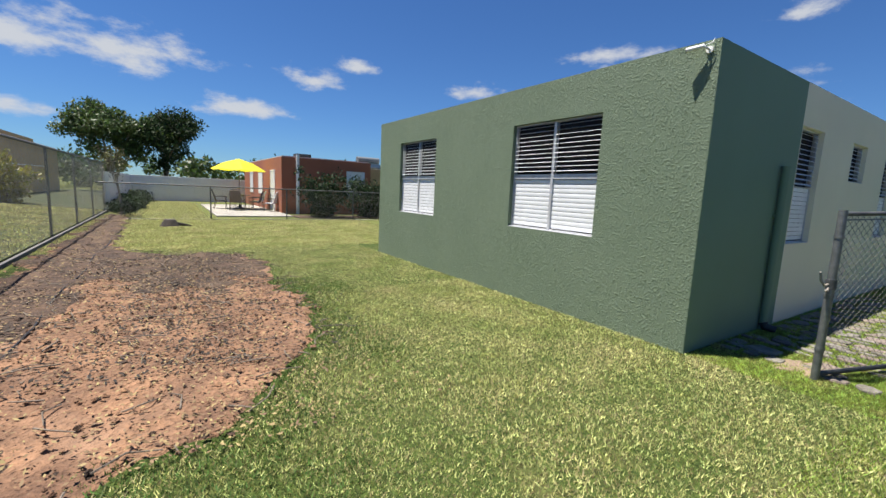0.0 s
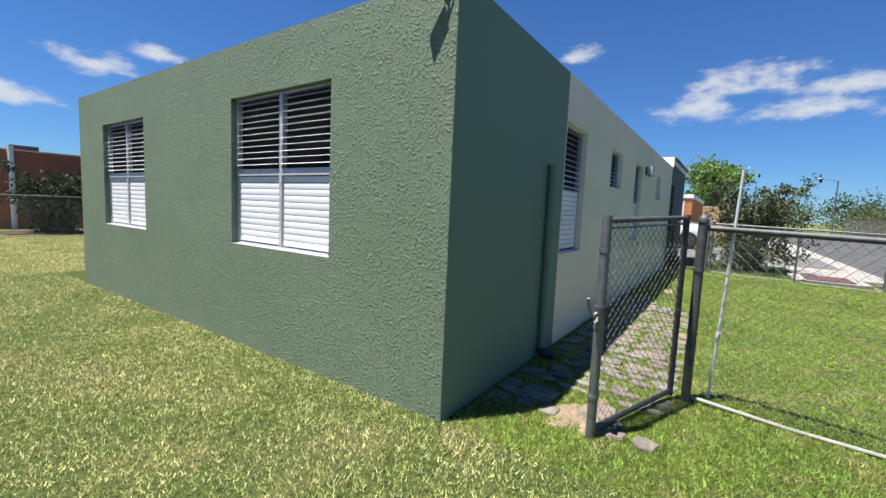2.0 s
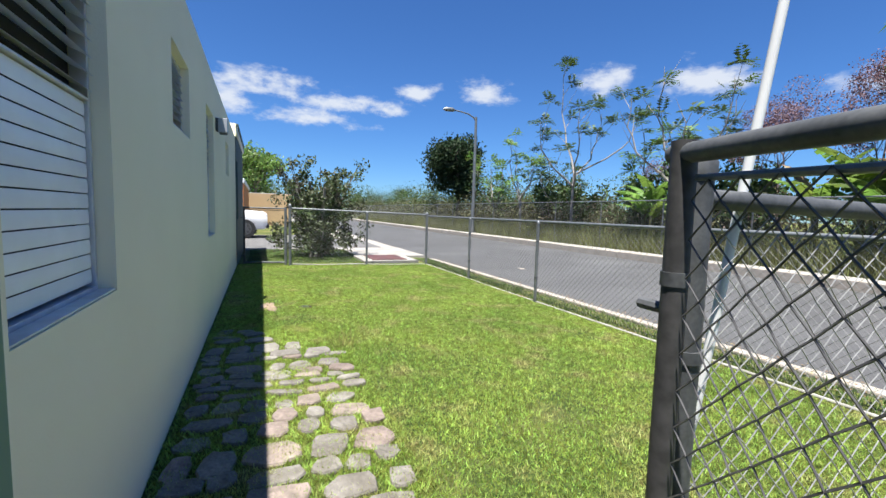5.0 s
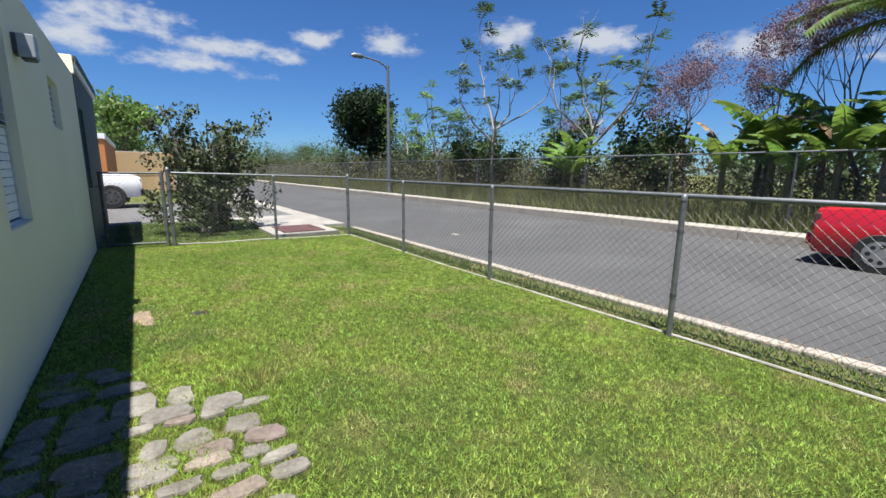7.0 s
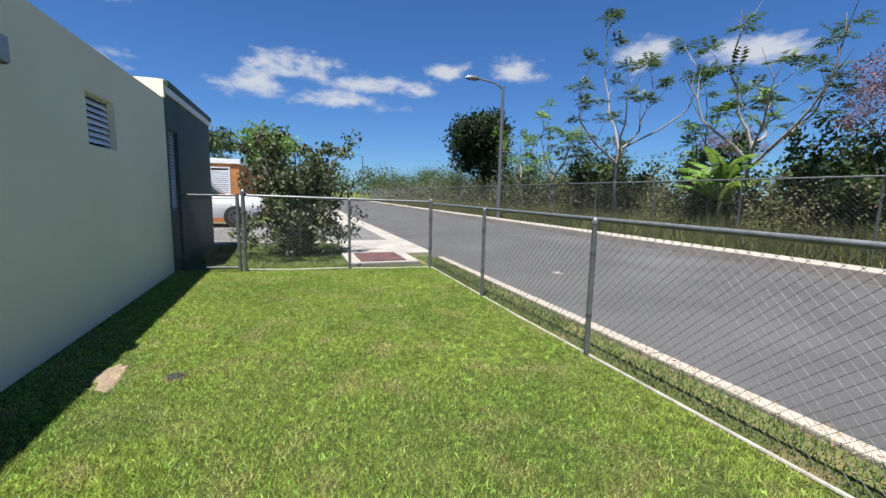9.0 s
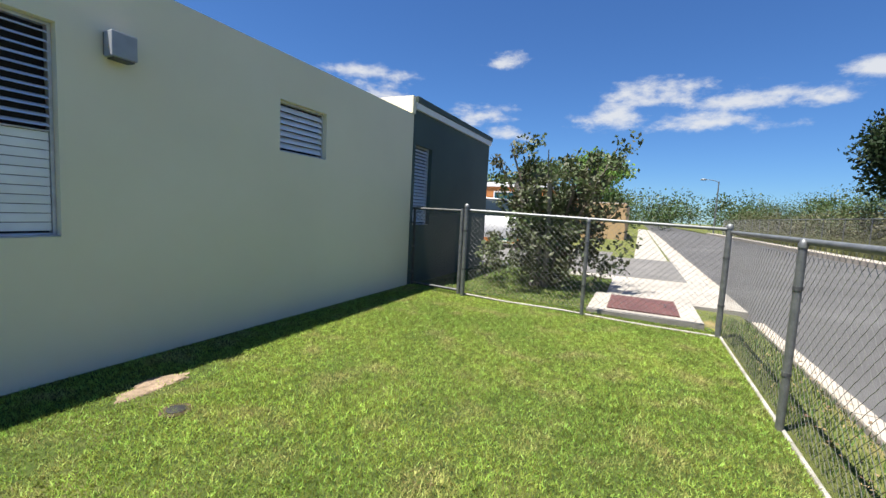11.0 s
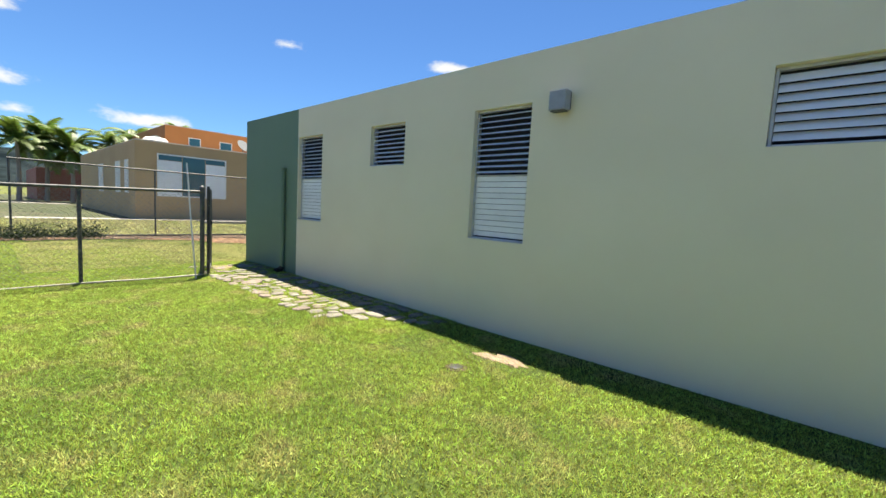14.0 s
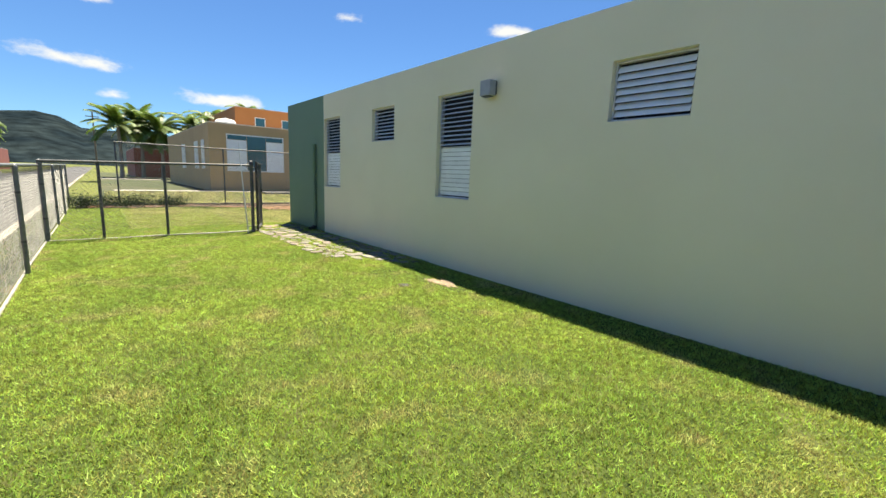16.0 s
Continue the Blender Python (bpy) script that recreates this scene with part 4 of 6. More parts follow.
structure("planting_bed", Shape().box(0.75, 7.0, 16.5, 18.1, -0.1, 0.035, 0.01), "dark_soil", "dark earth bed under the shrubs", "earth")
structure("patio", Shape().box(-2.3, 0.7, 17.2, 27.0, -0.1, 0.05, 0.01), "concrete", "pale concrete patio by the terracotta house", "patio")
structure("wall_garden_side", Shape().box(-6.1, -5.9, 20.0, 32.0, -0.1, 1.62, 0.01), "white_paint", "white painted garden wall", "wall")
structure("wall_garden_back", Shape().box(-5.9, 16.0, 31.8, 32.0, -0.1, 1.62, 0.01), "white_paint", "white painted garden wall at the back", "wall")

# umbrella and garden chairs
t = thing("garden_umbrella", "open yellow garden umbrella on the patio", "umbrella", at=pose(-0.75, 22.6, 0.05))
part("pole", Shape().tube([(0, 0, 0), (0, 0, 2.57)], 0.022, 10), "galv_dark", t, smooth=True)
part("base", Shape().lathe(0, 0, [(0.26, 0), (0.26, 0.04), (0.08, 0.08), (0.04, 0.22)], 18), "black", t, smooth=True)
s = Shape()
nb = 8
v = [(0, 0, 2.60)]
for ring, (r, z) in enumerate(((0.70, 2.38), (1.32, 2.02))):
    for k in range(nb * 2):
        a = math.pi * k / nb
        sag = 0.0 if k % 2 == 0 else -0.05 * (ring + 1) * 0.5
        rr = r * (1.0 if k % 2 == 0 else 0.95)
        v.append((rr * math.cos(a), rr * math.sin(a), z + sag))
f = [(0, 1 + k, 1 + (k + 1) % 16) for k in range(16)] + [(1 + k, 17 + k, 17 + (k + 1) % 16, 1 + (k + 1) % 16) for k in range(16)]
part("canopy", s.add(v, f), "yellow", t, "yellow fabric canopy")
for k in range(8):
    a = math.pi * k / 4
    part("rib", Shape().tube([(0.02 * math.cos(a), 0.02 * math.sin(a), 2.56), (0.70 * math.cos(a), 0.70 * math.sin(a), 2.36), (1.30 * math.cos(a), 1.30 * math.sin(a), 2.0)], 0.008, 6), "galv", t)


def garden_chair(m, mat, label):
    t = thing("garden_chair", label, "chair", "chairs on the patio", at=m)
    part("seat", Shape().box(-0.25, 0.25, -0.25, 0.22, 0.38, 0.42, 0.012), mat, t)
    b = part("backrest", Shape().box(-0.25, 0.25, -0.02, 0.02, 0, 0.58, 0.012), mat, t)
    b.matrix_basis = pose(0, 0.22, 0.42, -18, 0, 0)
    for sx in (-0.25, 0.25):
        part("leg", Shape().tube([(sx, -0.25, 0), (sx, -0.25, 0.62)], 0.014, 8), "chair", t)
        part("leg", Shape().tube([(sx, 0.32, 0), (sx, 0.2, 0.40)], 0.014, 8), "chair", t)
        part("armrest", Shape().box(sx - 0.025, sx + 0.025, -0.28, 0.28, 0.61, 0.635, 0.008), "chair", t)
    return t


t = thing("garden_table", "round brown metal table under the umbrella", "table", at=pose(-0.75, 22.6, 0.05))
part("tabletop", Shape().lathe(0, 0, [(0.04, 0.70), (0.52, 0.70), (0.54, 0.715), (0.52, 0.73), (0.04, 0.73)], 24), "chair", t, smooth=True)
for k in range(4):
    a = math.pi * (0.25 + k / 2)
    part("leg", Shape().tube([(0.38 * math.cos(a), 0.38 * math.sin(a), 0), (0.25 * math.cos(a), 0.25 * math.sin(a), 0.70)], 0.015, 8), "chair", t, smooth=True)
garden_chair(pose(-1.65, 22.5, 0.05, 0, 0, 90), "chair", "brown metal garden chair beside the round table")
garden_chair(pose(0.2, 22.9, 0.05, 0, 0, 265), "louver", "pale reclining garden chair beside the round table")
garden_chair(pose(-1.1, 21.3, 0.05, 0, 0, 170), "chair", "brown metal garden chair on the patio")
garden_chair(pose(-0.1, 21.9, 0.05, 0, 0, 250), "chair", "brown metal garden chair beside the umbrella")
garden_chair(pose(-0.6, 24.0, 0.05, 0, 0, 20), "chair", "brown metal garden chair beside the umbrella")
garden_chair(pose(0.45, 20.6, 0.05, 0, 0, 230), "louver", "pale reclining garden chair by the house wall")

# long neighbour house beyond the tall fence, on slightly higher ground
s = Shape().add([(x, y, z) for x, z in ((-6.1, 0.05), (-9.5, 0.28), (-60, 0.3)) for y in (-3.6, 45)] + [(x, y, -0.2) for x in (-6.1, -60) for y in (-3.6, 45)],
                [(0, 1, 3, 2), (2, 3, 5, 4), (0, 6, 7, 1), (0, 2, 4, 8, 6), (1, 7, 9, 5, 3)])
structure("ground_neighbour", s, "dry_lawn", "neighbour's lawn rising gently from the fence", "ground")
t = simple_house("tan_neighbour_house", "long tan flat-roofed house with a wide curtained window", -24.0, -10.6, 0.23, 40.0, 3.24, "tan", band=0,
                 windows=(("+x", 0.98, 3.4, 1.23, 2.78, "sliding"), ("+x", 19.3, 23.1, 0.6, 3.0, "sliding"), ("+x", 8.9, 11.4, 0.9, 2.7, "sliding"), ("-y", -14.0, -13.2, 1.3, 2.5, "panel"), ("-y", -18.0, -17.0, 1.3, 2.5, "panel"), ("-y", -12.2, -11.7, 1.3, 2.5, "panel")))
part("terracotta_bay", Shape().box(-12.0, -10.52, 12.75, 18.0, 3.22, 3.60, 0.01), "orange", t, "terracotta parapet block")
part("parapet", Shape().box(-12.2, -10.56, 8.0, 12.74, 3.2, 3.46, 0.01), "tan", t)
part("parapet", Shape().box(-13.0, -10.70, 18.01, 34.0, 3.2, 3.50, 0.01), "tan", t)
part("pilaster", Shape().box(-10.6, -10.25, 11.9, 13.0, 0.2, 3.2, 0.01), "brown", t, "brown painted pilaster")
part("conduit", Shape().tube([(-10.52, 13.05, 1.72), (-10.52, 19.15, 1.78)], 0.03, 8), "white_paint", t, "pale conduit along the wall", smooth=True)
part("conduit", Shape().tube([(-10.52, 23.3, 1.82), (-10.52, 36.0, 1.9)], 0.03, 8), "white_paint", t, "pale conduit along the wall", smooth=True)
part("wall_vent", Shape().box(-10.7, -10.66, 26.2, 26.8, 3.25, 3.4, 0.005), "black", t, "small dark vent")
# paving in dark asphalt colour, which stands for the shadow lying on it
structure("paved_strip", Shape().prism([(-10.4, 2.0), (-8.9, 2.0), (-8.8, 9.6), (-9.5, 11.2), (-10.4, 11.4)], 0.1, 0.312), "asphalt", "paved strip beside the tan house, its shadow put in as dark asphalt", "pavement")
structure("paving_edge", Shape().prism([(-8.88, 2.0), (-8.72, 2.0), (-8.62, 9.75), (-9.42, 11.45), (-10.4, 11.65), (-10.4, 11.42), (-9.5, 11.22), (-8.78, 9.62)], 0.1, 0.325), "concrete", "pale concrete edge of the shaded paving", "kerb")
d = thing("roof_vent", "dark domed vent on the neighbour's flat roof", "vent", at=pose(-11.4, 20.1, 3.51))
part("dome", Shape().lathe(0, 0, [(0.42, 0.04), (0.40, 0.16), (0.30, 0.28), (0.12, 0.34)], 20), "galv_dark", d, smooth=True)
part("base", Shape().lathe(0, 0, [(0.45, -0.01), (0.45, 0.05), (0.43, 0.06)], 20), "black", d)

# ---- across the back yard, to the west ----
simple_house("orange_upper_house", "bright orange house rising behind the tan house", -36.0, -26.0, 5.0, 16.0, 6.1, "bright_orange", band=0, windows=(("+x", 6.5, 7.2, 4.7, 5.4, "glass"), ("+x", 8.6, 9.4, 4.7, 5.4, "glass")))
t = thing("water_cistern", "pale plastic water tank on the flat roof", "tank", at=pose(-15.0, 1.9, 3.29))
part("tank", Shape().lathe(0, 0, [(0.5, 0), (0.52, 0.1), (0.52, 0.45), (0.4, 0.58), (0.15, 0.62)], 20), "white_paint", t, smooth=True)
part("lid", Shape().lathe(0, 0, [(0.16, 0.62), (0.16, 0.68), (0.05, 0.7)], 14), "galv", t, smooth=True)
t = thing("satellite_dish", "grey satellite dish on the neighbour's roof", "satellite dish", at=pose(-13.0, 5.1, 3.29, 0, 0, 20))
part("mast", Shape().tube([(0, 0, 0), (0, 0, 0.45)], 0.025, 8), "galv_dark", t, smooth=True)
part("dish", Shape().tube([(0.0, 0, 0.5), (0.05, 0, 0.52), (0.10, 0, 0.56)], [0.06, 0.26, 0.36], 20), "galv", t, smooth=True)
part("arm", Shape().tube([(0.06, 0, 0.28), (0.42, 0, 0.42)], 0.012, 6), "galv_dark", t)
part("feed", Shape().tube([(0.40, 0, 0.41), (0.46, 0, 0.45)], 0.03, 10), "white_paint", t)
simple_house("red_far_house", "low red house along the street", -48.0, -36.0, -1.0, 9.0, 2.8, "red_paint", band=0, windows=(("+x", 2.0, 4.0, 0.9, 2.2, "panel"),))
simple_house("pink_far_house", "pale pink house down the street", -75.0, -62.0, -28.0, -16.0, 3.4, "tan", cap="white_paint")
simple_house("far_red_house", "terracotta house down the street", -92.0, -80.0, -26.0, -15.0, 3.2, "red_paint", band=0)
structure("pavement_west", Shape().box(-28.0, -26.6, -3.5, 0.0, 0.1, 0.315), "concrete", "pale concrete walk across the far lawn", "pavement")
structure("path_west", Shape().box(-10.5, -9.6, -3.2, 1.98, 0.1, 0.30), "concrete", "concrete path beside the tan house", "pavement")


# ---- vehicles ----
def wheel(parent, x, y, r, w, side, rim="chrome"):
    tyre = part("wheel", Shape().tube([(x, y - w / 2, r), (x, y - w / 2 + 0.03, r), (x, y + w / 2 - 0.03, r), (x, y + w / 2, r)], [r * 0.93, r, r, r * 0.93], 28), "rubber", parent, "black tyre on a spoked rim", smooth=True)
    yo = y + side * (w / 2 + 0.004)
    part("rim", Shape().tube([(x, yo - side * 0.02, r), (x, yo, r)], [r * 0.66, r * 0.63], 24), rim, tyre, smooth=True)
    for k in range(7):
        a = 2 * math.pi * k / 7
        part("spoke_gap", Shape().tube([(x + r * 0.4 * math.cos(a), yo, r + r * 0.4 * math.sin(a)), (x + r * 0.4 * math.cos(a), yo + side * 0.004, r + r * 0.4 * math.sin(a))], r * 0.11, 8), "black", tyre)


def body_loft(sections, n_round=0.10):
    """Skins cross-sections (x, half width at sill, half width at shoulder, z bottom, z shoulder, z top, half width top)."""
    s = Shape()
    ring = []
    for x, wb, ws, zb, zs, zt, wt in sections:
        ring.append([(x, -wb, zb), (x, -ws, (zb + zs) * 0.5), (x, -ws, zs), (x, -wt, zt - 0.03), (x, -wt * 0.85, zt), (x, wt * 0.85, zt), (x, wt, zt - 0.03), (x, ws, zs), (x, ws, (zb + zs) * 0.5), (x, wb, zb)])
    n = len(ring[0])
    v = [p for r in ring for p in r]
    f = [(i * n + k, i * n + (k + 1) % n, (i + 1) * n + (k + 1) % n, (i + 1) * n + k) for i in range(len(ring) - 1) for k in range(n)]
    f += [tuple(reversed(range(n))), tuple(range((len(ring) - 1) * n, len(ring) * n))]
    return s.add(v, f)


t = thing("red_car", "red saloon car parked at the far kerb", "car", at=pose(1.95, -10.75, ROAD_Z - 0.01))
part("body", body_loft([(2.25, 0.72, 0.74, 0.35, 0.62, 0.80, 0.66), (2.18, 0.78, 0.82, 0.24, 0.70, 0.98, 0.74), (1.6, 0.82, 0.88, 0.2, 0.75, 1.03, 0.76), (1.1, 0.82, 0.89, 0.2, 0.78, 1.02, 0.78),
                        (-1.0, 0.82, 0.89, 0.2, 0.78, 0.98, 0.78), (-1.9, 0.80, 0.86, 0.22, 0.70, 0.86, 0.72), (-2.25, 0.70, 0.74, 0.3, 0.6, 0.72, 0.6)]), "red_car", t, smooth=True)
part("cabin", body_loft([(1.55, 0.74, 0.76, 0.95, 1.0, 1.04, 0.66), (0.85, 0.76, 0.74, 0.95, 1.2, 1.40, 0.58), (0.1, 0.76, 0.74, 0.95, 1.25, 1.45, 0.60), (-0.5, 0.76, 0.74, 0.95, 1.2, 1.38, 0.58), (-1.25, 0.74, 0.72, 0.9, 0.95, 1.0, 0.62)]), "glass_dark", t, "dark tinted glass", smooth=True)
part("roof", body_loft([(0.9, 0.60, 0.60, 1.38, 1.40, 1.42, 0.52), (0.1, 0.62, 0.62, 1.43, 1.45, 1.475, 0.54), (-0.55, 0.6, 0.6, 1.36, 1.38, 1.40, 0.52)]), "red_car", t, smooth=True)
part("taillight", Shape().box(2.12, 2.22, 0.52, 0.80, 0.72, 0.90, 0.02), "maroon", t)
part("taillight", Shape().box(2.12, 2.22, -0.80, -0.52, 0.72, 0.90, 0.02), "maroon", t)
part("bumper", Shape().box(2.15, 2.30, -0.75, 0.75, 0.35, 0.55, 0.04), "red_car", t)
for wx in (1.35, -1.4):
    wheel(t, wx, 0.80, 0.32, 0.2, 1)
    wheel(t, wx, -0.80, 0.32, 0.2, -1)

t = thing("white_pickup", "white pickup truck parked in the neighbour's driveway", "truck", at=pose(20.9, 1.6, 0, 0, 0, -90))
part("body", body_loft([(2.35, 0.80, 0.86, 0.45, 0.8, 1.0, 0.78), (2.2, 0.88, 0.94, 0.38, 0.95, 1.12, 0.86), (0.9, 0.90, 0.96, 0.36, 1.0, 1.20, 0.88), (-0.9, 0.90, 0.96, 0.36, 1.0, 1.18, 0.9), (-2.9, 0.90, 0.96, 0.42, 1.0, 1.2, 0.9)]), "white_car", t, smooth=True)
part("cabin", body_loft([(0.95, 0.85, 0.86, 1.15, 1.2, 1.24, 0.76), (0.35, 0.86, 0.84, 1.15, 1.5, 1.80, 0.70), (-0.8, 0.86, 0.84, 1.15, 1.5, 1.84, 0.72), (-1.1, 0.86, 0.84, 1.15, 1.4, 1.7, 0.7)]), "glass_dark", t, "dark side windows", smooth=True)
part("roof", body_loft([(0.35, 0.72, 0.72, 1.79, 1.81, 1.83, 0.66), (-0.8, 0.74, 0.74, 1.82, 1.85, 1.88, 0.68), (-1.12, 0.72, 0.72, 1.68, 1.7, 1.74, 0.66)]), "white_car", t, smooth=True)
part("bumper", Shape().box(2.28, 2.42, -0.85, 0.85, 0.42, 0.62, 0.04), "black", t)
part("headlight", Shape().box(2.2, 2.34, 0.55, 0.84, 0.82, 1.0, 0.03), "chrome", t)
part("headlight", Shape().box(2.2, 2.34, -0.84, -0.55, 0.82, 1.0, 0.03), "chrome", t)
for wx in (1.5, -1.9):
    wheel(t, wx, 0.86, 0.40, 0.24, 1, "galv_dark")
    wheel(t, wx, -0.86, 0.40, 0.24, -1, "galv_dark")


# ---- street lamps and poles ----
def street_lamp(x, y, h, arm):
    t = thing("street_lamp", "grey steel street lamp with a curved arm", "street lamp", "street lamps", at=pose(x, y, -0.05, 0, 0, -90))
    part("mast", Shape().tube([(0, 0, 0), (0, 0, h)], [0.12, 0.075], 14), "galv", t, smooth=True)
    part("arm", Shape().tube([(0, 0, h - 0.25), (-arm * 0.12, 0, h - 0.05), (-arm * 0.35, 0, h + 0.12), (-arm * 0.7, 0, h + 0.2), (-arm, 0, h + 0.24)], 0.045, 10), "galv", t, smooth=True)
    part("lantern", Shape().tube([(-arm * 0.98, 0, h + 0.24), (-arm * 1.1, 0, h + 0.25), (-arm * 1.4, 0, h + 0.24), (-arm * 1.52, 0, h + 0.22)], [0.05, 0.13, 0.13, 0.04], 12), "galv", t, smooth=True)
    part("base_plate", Shape().box(-0.2, 0.2, -0.2, 0.2, 0, 0.05, 0.01), "concrete", t)
    return t


lamp = street_lamp(24.8, -13.0, 7.4, 1.5)
copy_thing(lamp, pose(75, -13.0, -0.05, 0, 0, -90))
copy_thing(lamp, pose(-42, -13.0, -0.05, 0, 0, -90))
t = thing("utility_pole", "dark wooden utility pole far down the street", "pole", at=pose(-95, -3.5, 0))
part("mast", Shape().tube([(0, 0, 0), (0, 0, 11)], [0.16, 0.11], 10), "bark", t, smooth=True)
part("crossarm", Shape().box(-0.06, 0.06, -1.0, 1.0, 10.1, 10.25), "bark", t)
t = thing("utility_pole", "grey antenna mast beyond the neighbour's house", "pole", at=pose(-25, 48, 0))
part("mast", Shape().tube([(0, 0, 0), (0, 0, 11)], [0.14, 0.10], 10), "galv_dark", t, smooth=True)
part("crossarm", Shape().box(-0.7, 0.7, -0.05, 0.05, 9.6, 9.75).box(-0.5, 0.5, -0.05, 0.05, 10.3, 10.42), "galv_dark", t)


# ---- plants ----
def branches(rng, base, height, spread, levels=3, r0=0.12, forks=3, lean=(0, 0)):
    """Limb poly-lines of a tree and the tips that carry leaves."""
    bars, tips = [], []

    def grow(p, d, length, r, level):
        pts, rad = [p], [r]
        n = 4
        for i in range(n):
            d = (d + Vector(rng.normal(size=3)) * 0.14).normalized()
            p = p + d * (length / n)
            pts.append(p)
            rad.append(r * (1 - 0.45 * (i + 1) / n))
        bars.append((pts, rad))
        if level == 0:
            tips.append(p)
            return
        for k in range(forks + (1 if level > 1 else 0)):
            a = 2 * math.pi * (k + rng.random()) / forks
            side = Vector((math.cos(a), math.sin(a), rng.uniform(0.15, 0.8))) * spread
            q = pts[-1 if k else -2]
            grow(q, (d * 0.55 + side).normalized(), length * rng.uniform(0.55, 0.8), rad[-1] * 0.75, level - 1)

    grow(Vector(base), Vector((lean[0], lean[1], 1)).normalized(), height * 0.42, r0, levels)
    return bars, tips


def tree(name, label, x, y, height, crown_r, leaf, count, size, seed, bark="bark", levels=2, forks=3, spread=0.8, clump=0.5, r0=0.15, squash=0.75, lean=(0, 0), category="tree", hang=0.0, fill=0):
    rng = np.random.default_rng(seed)
    t = thing(name, label, category, at=pose(x, y, 0))
    bars, tips = branches(rng, (0, 0, -0.05), height, spread, levels, r0, forks, lean)
    top = max(p.z for p in tips)
    k = height * 0.92 / top
    s = Shape()
    trunk = Shape()
    reach = max(max(abs(p.x), abs(p.y)) for p in tips)
    kr = (crown_r * 0.85) / max(reach, 0.01)
    fit_pt = lambda p: Vector((p.x * min(kr, 3), p.y * min(kr, 3), p.z * k))
    for i, (pts, rad) in enumerate(bars):
        (trunk if i == 0 else s).tube([fit_pt(p) for p in pts], rad, 8 if i == 0 else 6, caps=False)
    part("trunk", trunk, bark, t, smooth=True)
    part("bough", s, bark, t, smooth=True)
    c = [fit_pt(p)[:] for p in tips]
    if fill:
        f = rng.normal(size=(fill, 3))
        f /= np.linalg.norm(f, axis=1)[:, None]
        f *= (rng.random(fill) ** 0.4)[:, None]
        c += [(crown_r * 0.75 * a[0], crown_r * 0.75 * a[1], height * 0.62 + height * 0.30 * a[2]) for a in f]
    rad = rng.uniform(0.7, 1.3, len(c)) * clump
    part("crown", raw_mesh("crown", leaf_cloud(c, rad, count, size, rng, squash, hang), 4, leaf), leaf, t)
    return t


def shrub(label, x, y, h, r, leaf, count, size, seed, stems=9, bark="bark", clump=0.3, skirt=0, snags=0):
    """Many stems from one foot, leaf clumps from near the ground to an uneven top."""
    rng = np.random.default_rng(seed)
    t = thing("shrub", label, "shrub", "shrubs", at=pose(x, y, 0))
    c = []
    for i in range(stems):
        a = 2 * math.pi * i / stems + rng.uniform(-0.3, 0.3)
        out, top = r * rng.uniform(0.25, 0.95), h * rng.uniform(0.55, 1.0)
        mid = (math.cos(a) * out * 0.45, math.sin(a) * out * 0.45, top * 0.5)
        tip = (math.cos(a) * out, math.sin(a) * out, top)
        part("stem", Shape().tube([(0.12 * math.cos(a), 0.12 * math.sin(a), -0.04), mid, tip], [0.03, 0.02, 0.008], 7, caps=False), bark, t, smooth=True)
        for u in np.linspace(0.15, 1, 9):
            p = np.array(mid) * (2 * u) if u < 0.5 else np.array(mid) + (np.array(tip) - mid) * (2 * u - 1)
            c.append(p + rng.normal(0, 0.16, 3) * (1, 1, 0.5))
    for i in range(skirt):
        a, q = rng.uniform(0, 2 * math.pi), rng.uniform(0.45, 1.0)
        c.append(np.array([math.cos(a) * r * q, math.sin(a) * r * q, rng.uniform(0.1, 0.5) * h]))
    for i in range(snags):
        a = rng.uniform(0, 2 * math.pi)
        foot, out = rng.uniform(0.05, 0.3), rng.uniform(0.2, 0.7) * r
        part("stem", Shape().tube([(foot * math.cos(a), foot * math.sin(a), -0.04), (out * 0.7 * math.cos(a), out * 0.7 * math.sin(a), h * 0.5), (out * math.cos(a), out * math.sin(a), h * rng.uniform(0.72, 0.85))], [0.05, 0.042, 0.034], 8), "pale_bark", t, "cut bare stem", smooth=True)
    pts = leaf_cloud(c, rng.uniform(0.5, 1.2, len(c)) * clump, count, size, rng, 0.9)
    pts[:, 2] = np.maximum(pts[:, 2], 0.0)
    part("foliage", raw_mesh("foliage", pts, 4, leaf), leaf, t)
    return t


shrub("dense green and reddish shrub with bare stems behind the end fence", 12.8, -1.95, 2.5, 1.35, "leaf_bush", 15000, 0.085, 11, 22, clump=0.25, skirt=46, snags=5)
shrub("dark leafy shrub behind the low back fence", 2.0, 17.2, 2.0, 1.3, "leaf_dark", 6500, 0.12, 12, 11, clump=0.4)
shrub("dark leafy shrub with red flowers against the terracotta wall", 4.4, 17.4, 1.8, 1.5, "leaf_dark", 6500, 0.12, 13, 11, clump=0.4)
shrub("yellow-green croton bush by the neighbour's wall", -9.3, 21.0, 2.1, 1.0, "croton", 4000, 0.13, 18, 9, clump=0.4)
shrub("green bush by the neighbour's wall", -9.6, 17.6, 1.2, 0.8, "leaf_dark", 3500, 0.13, 19, 9, clump=0.4)
tree("tree", "large dense dark green mango tree beyond the street", 35.0, -16.5, 8.3, 3.3, "leaf_dark", 20000, 0.26, 14, "bark", 3, 3, 0.7, 1.0, 0.25, squash=0.9, fill=60)
tree("tree", "broad green tree beyond the white garden wall", -7.4, 43.0, 7.9, 4.0, "leaf_mid", 15000, 0.24, 15, "bark", 3, 3, 0.8, 0.95, 0.3, fill=26)
